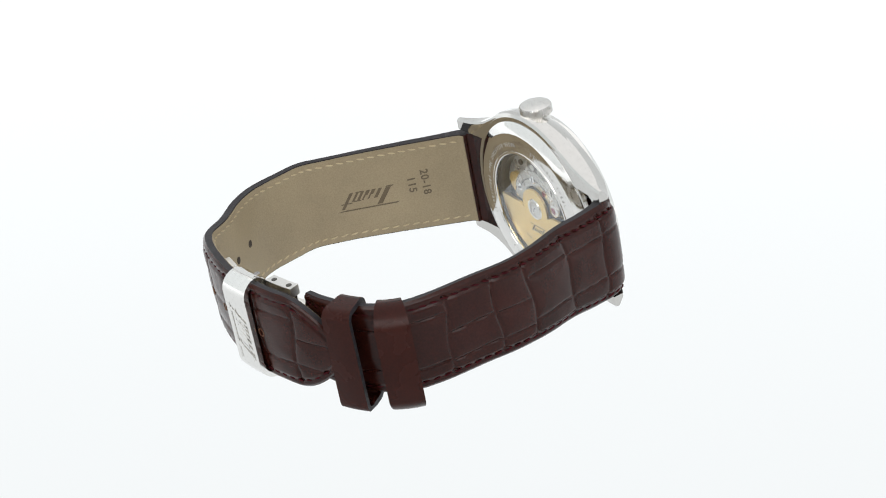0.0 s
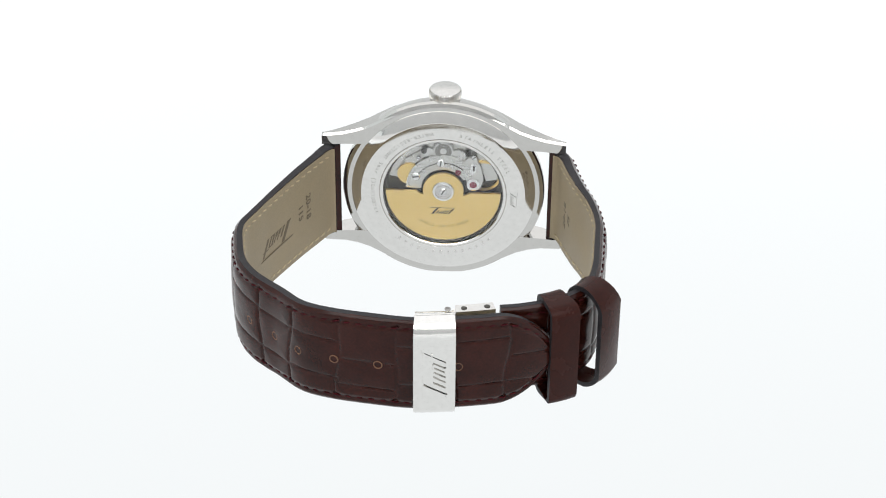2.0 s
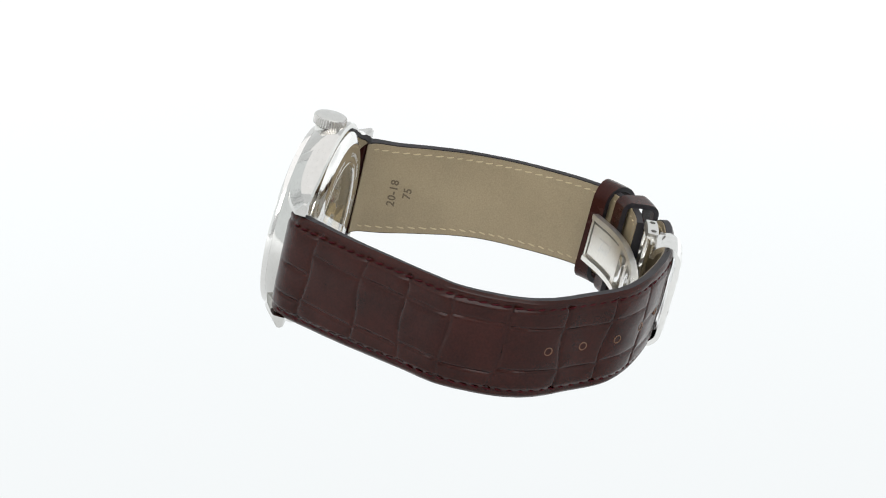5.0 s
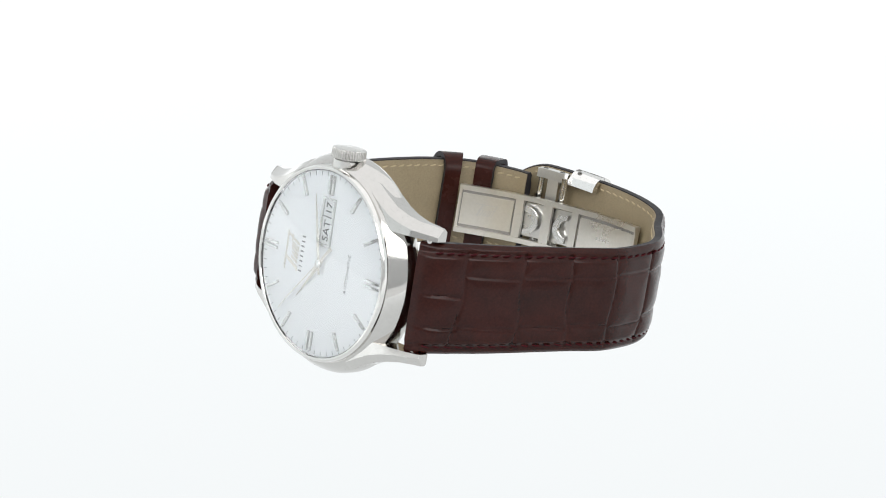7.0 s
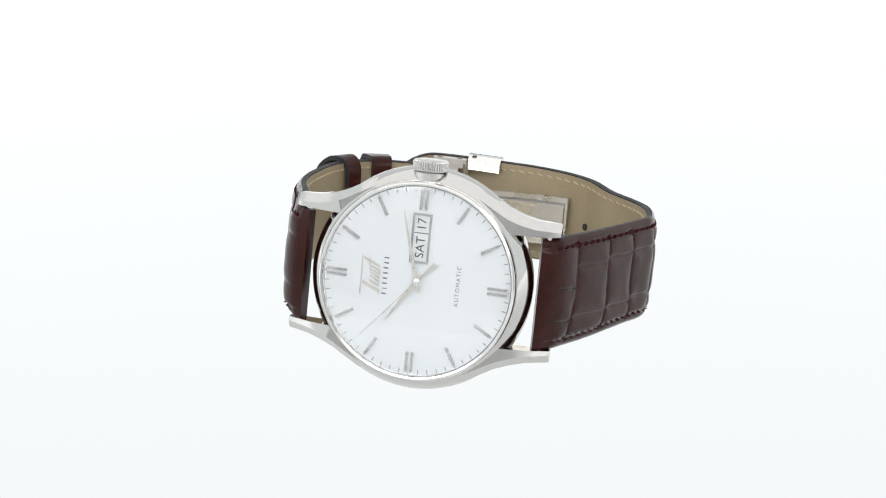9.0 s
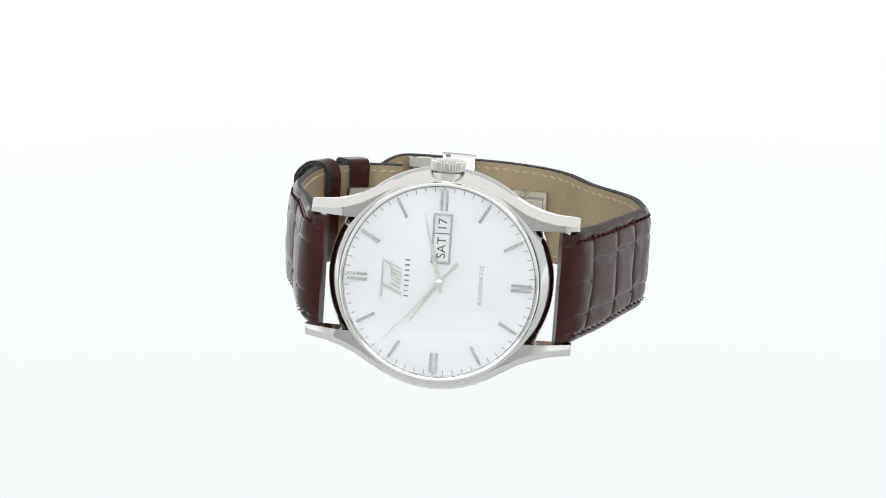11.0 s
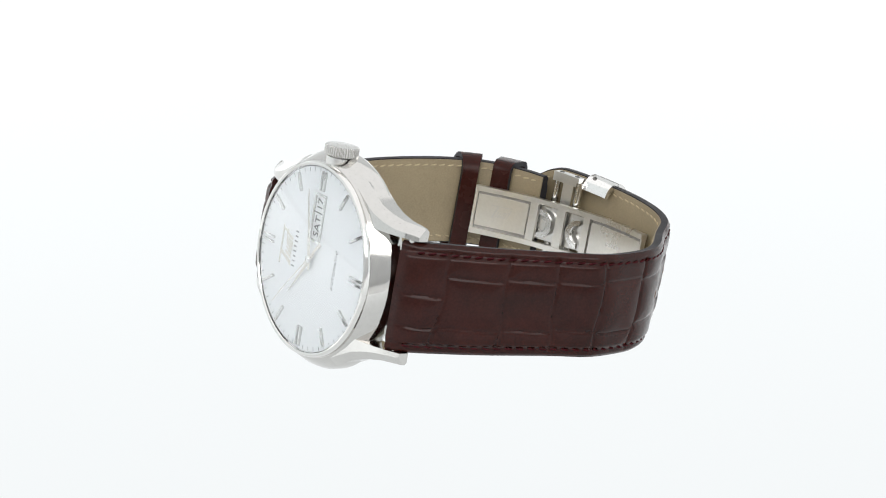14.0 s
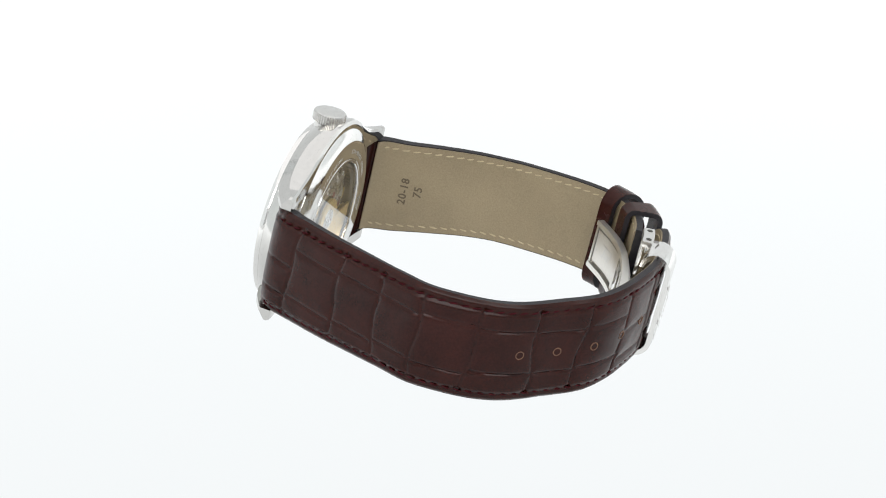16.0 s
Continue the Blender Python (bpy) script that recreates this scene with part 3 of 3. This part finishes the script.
def build_back():
    back = part("case_back", lathe([(12.75, 4.9), (12.75, 5.75), (12.9, 5.95), (16.3, 5.95), (16.6, 5.85), (17.9, 5.1), (18.5, 4.75), (18.6, 4.4), (18.6, 3.6), (17.0, 3.2), (12.9, 4.6)], closed=True, seg=160), STEEL, watch, "polished steel see-through case back", smooth=20)
    part("back_window_ring", lathe([(12.1, 5.3), (12.1, 5.85), (12.25, 6.0), (12.65, 6.0), (12.77, 5.8), (12.77, 5.3)], closed=True, seg=128), STEEL, back, smooth=30)
    glass = part("back_crystal", lathe([(0.02, 5.35), (12.15, 5.35), (12.15, 5.8), (0.02, 5.8)], seg=96), GLASS, back, "clear flat window", smooth=30)
    glass.visible_shadow = False
    bm = back_text("STAINLESS STEEL", 14.2, 40, 1.15, 5.955, spacing=1.2)
    back_text("WATER-RESISTANT 3bar (30m/100ft)", 14.2, -60, 1.15, 5.955, bm, flip=True)
    part("engraved_text", bm, ENGRAVED, back)
    bm = bmesh.new()
    for k in range(14):
        a = radians(138 + k * 6.2)
        o = Vector((-math.sin(a), 0, math.cos(a)))
        box(0, 0, 0, 0.5, 0.02, 0.5 + 0.2 * (k % 3 == 1), bm, Matrix.Translation(o * 14.05 + Vector((0, 5.965, 0))) @ Matrix.Rotation(-a, 4, "Y"))
    part("engraved_line", bm, STEEL_SATIN, back)
    a = radians(93)
    o = Vector((-math.sin(a), 0, math.cos(a)))
    pl = frame_of(o * 14.1 + Vector((0, 5.955, 0)), (-math.cos(a), 0, -math.sin(a)), o)
    part("engraved_mark", script_mark(lambda x, y, d: pl @ Vector((x, y * 0.7, d)), 4.0, depth=0.02), ENGRAVED, back)
    return back


def screw(x, z, y, r, parent, deg=30, mat=None):
    s = part("screw", lathe([(r, y - 0.35), (r, y), (r * 0.85, y + 0.12), (0.02, y + 0.12)], seg=24, centre=(x, 0, z)), mat or STEEL, parent, smooth=30)
    m = Matrix.Translation((x, y + 0.125, z)) @ Matrix.Rotation(radians(deg), 4, "Y")
    part("screw_slot", box(0, 0, 0, r * 1.7, 0.02, r * 0.32, m=m), MOVEMENT_DARK, parent)


def gear(x, z, y0, y1, r, teeth, parent, mat):
    pts = []
    for i in range(teeth * 4):
        a = 2 * math.pi * i / (teeth * 4)
        q = r if i % 4 < 2 else r * 0.86
        pts.append((x + q * math.cos(a), z + q * math.sin(a)))
    part("gear_wheel", prism(pts, y0, y1), mat, parent)
    part("gear_hub", lathe([(r * 0.3, y0), (r * 0.3, y1 + 0.1), (0.02, y1 + 0.1)], seg=24, centre=(x, 0, z)), mat, parent, smooth=30)


def build_movement():
    # disc and ring near-black: shade behind the window put into their colour
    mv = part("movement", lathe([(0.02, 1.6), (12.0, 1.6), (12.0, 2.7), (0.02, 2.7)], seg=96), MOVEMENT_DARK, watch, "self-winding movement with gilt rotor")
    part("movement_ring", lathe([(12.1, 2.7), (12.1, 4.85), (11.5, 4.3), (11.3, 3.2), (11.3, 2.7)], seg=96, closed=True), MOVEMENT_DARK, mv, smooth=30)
    # back view: image right is -x, so outlines are drawn with X = -x
    B = lambda pts: [(-x, z) for x, z in pts]
    # base plate with its cut-outs
    part("base_plate", prism(B(arc_points(0, 0, 11.2, 12, 168, 40) + arc_points(0, 0, 8.7, 168, 12, 30)), 2.7, 3.0), NICKEL, mv, bevel=0.06)
    # automatic bridge arching over the hub
    part("rotor_bridge", prism(B(arc_points(0, 0.4, 7.6, 20, 182, 40) + arc_points(0, 0.2, 4.5, 182, 28, 30)), 3.3, 3.9), NICKEL, mv, bevel=0.12)
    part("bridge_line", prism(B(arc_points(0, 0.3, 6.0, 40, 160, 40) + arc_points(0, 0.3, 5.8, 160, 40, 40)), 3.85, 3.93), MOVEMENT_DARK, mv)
    part("train_bridge", prism(B(arc_points(-0.8, 8.4, 1.2, 200, 20, 10) + [(3.2, 9.2), (4.2, 8.0), (3.4, 6.9), (-2.0, 7.4)]), 3.1, 3.6), NICKEL, mv, bevel=0.1)
    part("balance_cock", prism(B([(3.6, 6.4), (5.0, 7.8), (6.6, 7.3), (7.6, 5.4), (8.0, 2.4), (7.4, 0.6), (5.2, 0.4), (4.5, 2.6)]), 3.4, 4.0), NICKEL, mv, bevel=0.12)
    part("balance_wheel", lathe([(3.0, 3.0), (3.5, 3.0), (3.5, 3.3), (3.0, 3.3)], closed=True, seg=48, centre=(-8.0, 0, 3.2)), GOLD, mv, smooth=30)
    part("index_arm", prism(B([(5.6, 6.5), (6.6, 6.3), (6.5, 4.4), (5.9, 3.6), (5.3, 4.6)]), 4.0, 4.15), STEEL, mv, bevel=0.05)
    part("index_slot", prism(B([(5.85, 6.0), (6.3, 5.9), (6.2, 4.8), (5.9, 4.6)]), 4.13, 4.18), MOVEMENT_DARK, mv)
    part("jewel_setting", lathe([(1.35, 4.0), (1.35, 4.2), (0.75, 4.25), (0.7, 4.1)], seg=32, centre=(-6.0, 0, 1.5)), STEEL, mv, smooth=30)
    part("jewel", lathe([(0.72, 4.0), (0.72, 4.22), (0.02, 4.15)], seg=24, centre=(-6.0, 0, 1.5)), RUBY, mv, smooth=40)
    part("reversing_wheel", lathe([(0.02, 3.7), (2.35, 3.7), (2.35, 3.0)], seg=48, centre=(7.0, 0, 3.2)), GOLD, mv, smooth=30)
    part("barrel_bridge", prism(B([(-9.6, 3.6), (-7.6, 6.6), (-4.6, 8.6), (-3.6, 7.4), (-6.0, 5.4), (-8.4, 3.0)]), 3.0, 3.35), NICKEL, mv, bevel=0.1)
    gear(0.1, 8.9, 3.55, 3.75, 2.2, 26, mv, STEEL_SATIN)
    # flat disc on the gear; the hollow's shade is only its darker nickel
    part("gear_shade_disc", prism(B(arc_points(-0.1, 8.9, 1.7, 0, 360, 30)[:-1]), 3.75, 3.78), NICKEL_DARK, mv)
    gear(-3.2, 7.7, 3.3, 3.55, 1.4, 16, mv, STEEL_SATIN)
    gear(3.0, 8.2, 3.2, 3.4, 1.2, 14, mv, STEEL_SATIN)
    for x, z, r, d in ((0.6, 6.1, 0.85, 80), (5.6, 2.8, 0.85, 10), (-6.1, 7.8, 0.6, 40), (5.0, 7.2, 0.45, 20)):
        screw(x, z, 3.95, r, mv, d)
    for x, z in ((-2.9, 4.1), (4.0, 8.9), (-4.9, 8.6)):
        part("jewel", lathe([(0.6, 3.6), (0.6, 3.97), (0.3, 4.0), (0.02, 3.9)], seg=24, centre=(x, 0, z)), RUBY if x == -2.9 else MOVEMENT_DARK, mv, smooth=40)
    # gilt oscillating weight, hanging down
    outline = arc_points(0, 0, 11.6, 180.5, 359.5, 72) + [(5.4, -0.15), (4.6, -0.7)] + arc_points(0, 0.2, 4.1, -14, 194, 36) + [(-4.6, -0.7), (-5.4, -0.15)]
    rotor = part("rotor", prism(B(outline), 4.25, 4.75), GOLD, mv, "gilt oscillating weight", bevel=0.1)
    part("rotor_rim", prism(B(arc_points(0, 0, 11.6, 183, 357, 72) + arc_points(0, 0, 10.2, 357, 183, 72)), 3.4, 4.3), GOLD, mv)
    part("rotor_ring", lathe([(1.7, 4.75), (1.7, 4.9), (2.1, 4.95), (2.25, 4.75)], seg=48, closed=True), STEEL, mv, smooth=40)
    part("rotor_hub", lathe([(1.75, 4.72), (1.6, 4.86), (1.25, 4.9), (1.2, 4.8), (0.02, 4.8)], seg=48), STEEL_SATIN, mv, smooth=40)
    screw(0, 0, 4.85, 0.75, mv, 60)
    pl = frame_of((0.1, 4.752, -4.75), (-1, 0, 0), (0, 0, 1))
    part("rotor_mark", script_mark(lambda x, y, d: pl @ Vector((x, y * 0.55, d)), 5.4, depth=0.03), PRINT, mv)
    part("rotor_text", back_text("JEWELS SWISS MADE", 8.4, 180, 0.95, 4.755, flip=True), GOLD_DARK, mv)


build_back()
build_movement()
TURN[0] = Matrix.Identity(4)


# ---- marks on the linings, holes, keepers and clasp ----
def lining_plane(path, side, s, v, thick):
    """Inner face: up runs towards the case."""
    p, t, n = path.basis(s, side)
    o = path.place(s, v, -thick(s) - 0.235, side)
    up = Vector((-t[0], -t[1], 0))
    inward = Vector((-n[0], -n[1], 0))
    return frame_of(o, up.cross(inward), up)


s_a = LONG.near(28.5, 14.3)
part("size_mark", lettering("20-18", 2.3, lining_plane(LONG, 1, s_a, 0.8, long_thick), spacing=1.1, bold=0.05), LINING_MARK, long_lining)
part("size_mark", lettering("115", 2.3, lining_plane(LONG, 1, s_a + 2.9, 0.6, long_thick), spacing=1.1, bold=0.05), LINING_MARK, long_lining)
s_b = SHORT.near(-27.6, 10.2)
part("size_mark", lettering("20-18", 2.3, lining_plane(SHORT, -1, s_b, -0.6, short_thick), spacing=1.1, bold=0.05), LINING_MARK, short_lining)
part("size_mark", lettering("75", 2.3, lining_plane(SHORT, -1, s_b + 2.9, -0.6, short_thick), spacing=1.1, bold=0.05), LINING_MARK, short_lining)
s_c = LONG.near(32.4, 26.2)
part("embossed_mark", script_mark(lambda x, y, d: LONG.place(s_c + x, -0.4 - y * 0.62, -long_thick(s_c + x) - 0.225 - d, 1), 13.0, depth=0.03), LINING_MARK, long_lining)

for s in holes:
    p, t, n = LONG.basis(s, 1)
    nn = Vector((n[0], n[1], 0))
    tt = Vector((t[0], t[1], 0))
    m = Matrix.Translation(LONG.place(s, 0.0, 0.17, 1)) @ Matrix((tt, nn, Vector((0, 0, 1)))).transposed().to_4x4()
    bm = lathe([(0.6, -0.6), (0.66, -0.1), (0.84, -0.1), (0.92, -0.6)], seg=20, closed=True)
    bmesh.ops.transform(bm, matrix=m, verts=bm.verts)
    rim = part("buckle_hole", bm, HOLE_RIM, long_strap, "punched hole with worn rim", smooth=40)
    bm = lathe([(0.02, -0.24), (0.65, -0.24), (0.65, -0.6)], seg=16)
    bmesh.ops.transform(bm, matrix=m, verts=bm.verts)
    part("hole_floor", bm, HOLE, long_strap)
    bm = lathe([(0.02, -long_thick(s) - 0.47), (0.75, -long_thick(s) - 0.47), (0.75, -long_thick(s))], seg=16)
    bmesh.ops.transform(bm, matrix=m, verts=bm.verts)
    part("hole_back", bm, HOLE, long_lining)

k1, k2 = SHORT.near(-26.5, 59.4), SHORT.near(-32.2, 53.4)
part("keeper", loop_band(SHORT, -1, k1 - 2.4, k1 + 2.4, 9.6, -2.9, 2.7, 1.0, -0.7, 1.0, 0.15, 1), [KEEPER_LEATHER, EDGE], watch, "plain burgundy leather keeper loop", smooth=35)
part("keeper", loop_band(SHORT, -1, k2 - 2.4, k2 + 2.4, 9.8, -3.0, 2.6, 1.0, -0.7, 2.6, 2.0, 1), [KEEPER_LEATHER, EDGE], watch, "plain burgundy leather keeper loop, loose", smooth=35)


def build_clasp():
    s1 = LONG.near(-9.6, 69.9)
    s0 = s1 - 7.2
    cover = part("buckle", loop_band(LONG, 1, s0, s1, 9.5, -3.6, 0.45, 0.95, 0.0, 2.2, 0.5, is_open=True), BUCKLE_STEEL, watch, "polished steel buckle cover on the strap", smooth=30)
    sm = (s0 + s1) / 2
    part("buckle_mark", script_mark(lambda x, y, d: LONG.place(sm - y * 0.72 + 0.3, -0.8 + x, 1.86 + d - 0.5 * (x / 10.0) ** 2, 1), 12.0, depth=0.07), BUCKLE_STEEL, cover)
    pin = lathe([(0.55, 0), (0.55, 0.12), (0.3, 0.12), (0.3, 0.02), (0.02, 0.02)], "z", 20)
    bmesh.ops.transform(pin, matrix=Matrix.Translation(LONG.place(s1 - 1.2, 10.4, -3.0, 1)), verts=pin.verts)
    part("pin_end", pin, STEEL_DARK, cover, smooth=30)
    clasp = part("folding_clasp", strip(LONG, 1, s1 + 0.3, s1 + 8.0, 7.4, 9.3, -5.6, -3.5), STEEL_SATIN, watch, "folded polished steel deployant clasp", bevel=0.2)
    part("lower_bracket", strip(LONG, 1, s1 + 0.6, s1 + 6.8, -9.6, -5.5, -4.1, -3.2), BUCKLE_STEEL, clasp, bevel=0.2)
    for ds in (1.9, 6.5):
        c = LONG.place(s1 + ds, 9.3, -4.5, 1)
        bm = lathe([(0.55, 0.0), (0.55, 0.06), (0.4, 0.12), (0.02, 0.12)], "z", 16, c)
        part("rivet", bm, MOVEMENT_DARK, clasp)
    # cross plate and hinge rods on the inner side of the strap
    part("cross_plate", strip(LONG, 1, s1 + 2.0, s1 + 5.0, -8.8, 8.8, -5.2, -4.2), CLASP_STEEL, clasp, bevel=0.15)
    for ds, r, hv in ((0.4, 0.75, 8.4), (6.9, 0.6, 8.0)):
        c = LONG.place(s1 + ds, 0, -5.0, 1)
        part("hinge_rod", lathe([(r, c.z - hv), (r, c.z + hv)], "z", 20, (c.x, c.y, 0)), BUCKLE_STEEL, clasp, smooth=30)
    c = LONG.place(s1 + 7.4, 0, -4.2, 1)
    part("release_peg", lathe([(0.75, 6.5), (0.75, 9.3), (0.55, 9.7), (0.02, 9.8)], "z", 20, (c.x, c.y, 0)), BUCKLE_STEEL, clasp, smooth=30)
    # curved blade
    path = Path([(-26.1, 51.9, 3.8), (-20.3, 57.0, 3.9), (-13.9, 60.6, 4.1), (-4.2, 63.9, 4.3), (4.2, 65.4, 4.5), (13.4, 65.0, 4.6)])
    L = path.length
    def piece(name, a, b, v0, v1, o0, o1, mat=CLASP_STEEL, bev=0.12):
        return part(name, strip(path, -1, a, b, v0 * 1.17, v1 * 1.17, o0, o1), mat, clasp, bevel=bev)
    piece("blade_rail", 0, L, 3.4, 4.3, -0.75, 0.6)
    piece("blade_rail", 0, L, -4.3, -3.4, -0.75, 0.6)
    for a, b in ((0, 0.6), (12.2, 14.0), (25.4, 27.0), (L - 0.5, L)):
        piece("cross_bar", a, b, -3.45, 3.45, -0.5, 0.5)
    piece("end_panel", 0.8, 11.8, -2.8, 2.8, -0.3, 0.15)
    # darkened strip behind each end panel paints the shade of its groove
    piece("panel_groove", 0.5, 12.3, -3.4, 3.4, 0.18, 0.4, mat=STEEL_DARK, bev=0)
    piece("end_panel", 27.4, L - 0.8, -2.8, 2.8, -0.3, 0.15)
    piece("panel_groove", 26.9, L - 0.4, -3.4, 3.4, 0.18, 0.4, mat=STEEL_DARK, bev=0)
    # facing horseshoe springs between the panels
    for cs, sg in ((14.6, 1), (24.6, -1)):
        bm = bmesh.new()
        pts_o = [(cs + sg * 3.2 * math.sin(radians(a)), 2.9 * math.cos(radians(a))) for a in range(0, 181, 15)]
        pts_i = [(cs + sg * 2.0 * math.sin(radians(a)), 1.9 * math.cos(radians(a))) for a in range(180, -1, -15)]
        pts = pts_o + pts_i
        lo = [bm.verts.new(path.place(q, v, -0.6, -1)) for q, v in pts]
        hi = [bm.verts.new(path.place(q, v, 0.0, -1)) for q, v in pts]
        n = len(pts_o)
        for ring in (lo, hi):
            for k in range(n - 1):
                bm.faces.new((ring[k], ring[k + 1], ring[2 * n - 2 - k], ring[2 * n - 1 - k]))
        for k in range(2 * n):
            j = (k + 1) % (2 * n)
            bm.faces.new((lo[k], lo[j], hi[j], hi[k]))
        part("catch_spring", bm, BUCKLE_STEEL, clasp, smooth=30)
    piece("catch_bar", 18.6, 20.6, -3.4, 3.4, -0.4, 0.3)
    piece("fold_plate", 13.9, 25.5, -3.0, 3.0, 0.9, 1.2, mat=STEEL_SATIN)
    bm = bmesh.new()
    for k in range(5):
        strip(path, -1, 32.0 + k * 0.8, 32.5 + k * 0.8, -0.35, 0.35, -0.32, -0.28, bm)
    part("stamped_line", bm, STEEL_SATIN, clasp)
    part("stamped_mark", script_mark(lambda x, y, d: path.place(6.2 + x, y, -0.305 - d, -1), 5.0, depth=0.02), STEEL_SATIN, clasp)
    return clasp


build_clasp()


# ---- how the watch turns ----
def motions():
    walk(watch, [(t, pose(x, y, z, rx, ry, rz)) for t, x, y, z, rx, ry, rz in (
        (0, 0.02300, 0.01541, -0.00060, -12.594, -1.640, 119.832),
        (0.5, 0.01907, 0.02008, -0.00060, -12.594, -1.640, 132.495),
        (1, 0.01353, 0.02415, -0.00060, -12.594, -1.640, 146.759),
        (1.5, 0.00765, 0.02661, -0.00060, -12.594, -1.640, 159.983),
        (2, 0.00106, 0.02767, -0.00060, -12.594, -1.640, 173.828),
        (2.5, -0.00521, 0.02719, -0.00060, -12.594, -1.640, 186.853),
        (3, -0.01161, 0.02514, -0.00060, -12.594, -1.640, 200.807),
        (3.5, -0.01695, 0.02189, -0.00060, -12.594, -1.640, 213.758),
        (3.7, -0.01893, 0.02021, -0.00060, -12.594, -1.640, 219.148),
        (5.8, -0.02720, -0.00517, -0.00060, -12.594, -1.640, 276.779),
        (6, -0.02658, -0.00774, -0.00060, -12.594, -1.640, 282.259),
        (6.5, -0.02413, -0.01358, -0.00060, -12.594, -1.640, 295.401),
        (7, -0.02036, -0.01876, -0.00060, -12.594, -1.640, 308.681),
        (7.1, -0.01943, -0.01980, -0.00056, -12.659, -1.358, 311.206),
        (7.2, -0.01830, -0.02129, -0.00028, -13.037, 0.298, 313.020),
        (7.3, -0.01713, -0.02265, -0.00003, -13.374, 1.779, 314.860),
        (7.5, -0.01543, -0.02387, -0.00001, -13.398, 1.885, 318.951),
        (8, -0.01095, -0.02623, -0.00001, -13.398, 1.885, 329.175),
        (8.5, -0.00718, -0.02750, -0.00001, -13.398, 1.885, 337.197),
        (9, -0.00368, -0.02818, -0.00001, -13.398, 1.885, 344.389),
        (9.2, -0.00250, -0.02831, -0.00001, -13.398, 1.885, 346.781),
        (10.35, 0.00107, -0.02840, -0.00001, -13.398, 1.885, 353.981),
        (11.3, -0.00101, -0.02841, -0.00001, -13.398, 1.885, 349.796),
        (11.5, -0.00200, -0.02835, -0.00001, -13.398, 1.885, 347.798),
        (12, -0.00512, -0.02796, -0.00001, -13.398, 1.885, 341.442),
        (12.5, -0.00876, -0.02704, -0.00001, -13.398, 1.885, 333.864),
        (13, -0.01293, -0.02531, -0.00001, -13.398, 1.885, 324.759),
        (13.5, -0.01720, -0.02263, -0.00001, -13.398, 1.885, 314.591),
        (13.7, -0.01925, -0.02038, -0.00031, -12.997, 0.122, 310.533),
        (13.9, -0.02130, -0.01773, -0.00059, -12.618, -1.535, 305.662),
        (14, -0.02211, -0.01666, -0.00060, -12.594, -1.640, 303.017),
        (14.5, -0.02534, -0.01116, -0.00060, -12.594, -1.640, 289.796),
        (15, -0.02729, -0.00466, -0.00060, -12.594, -1.640, 275.708),
        (15.5, -0.02763, 0.00174, -0.00060, -12.594, -1.640, 262.418),
        (16, -0.02640, 0.00835, -0.00060, -12.594, -1.640, 248.469),
    )])


motions()
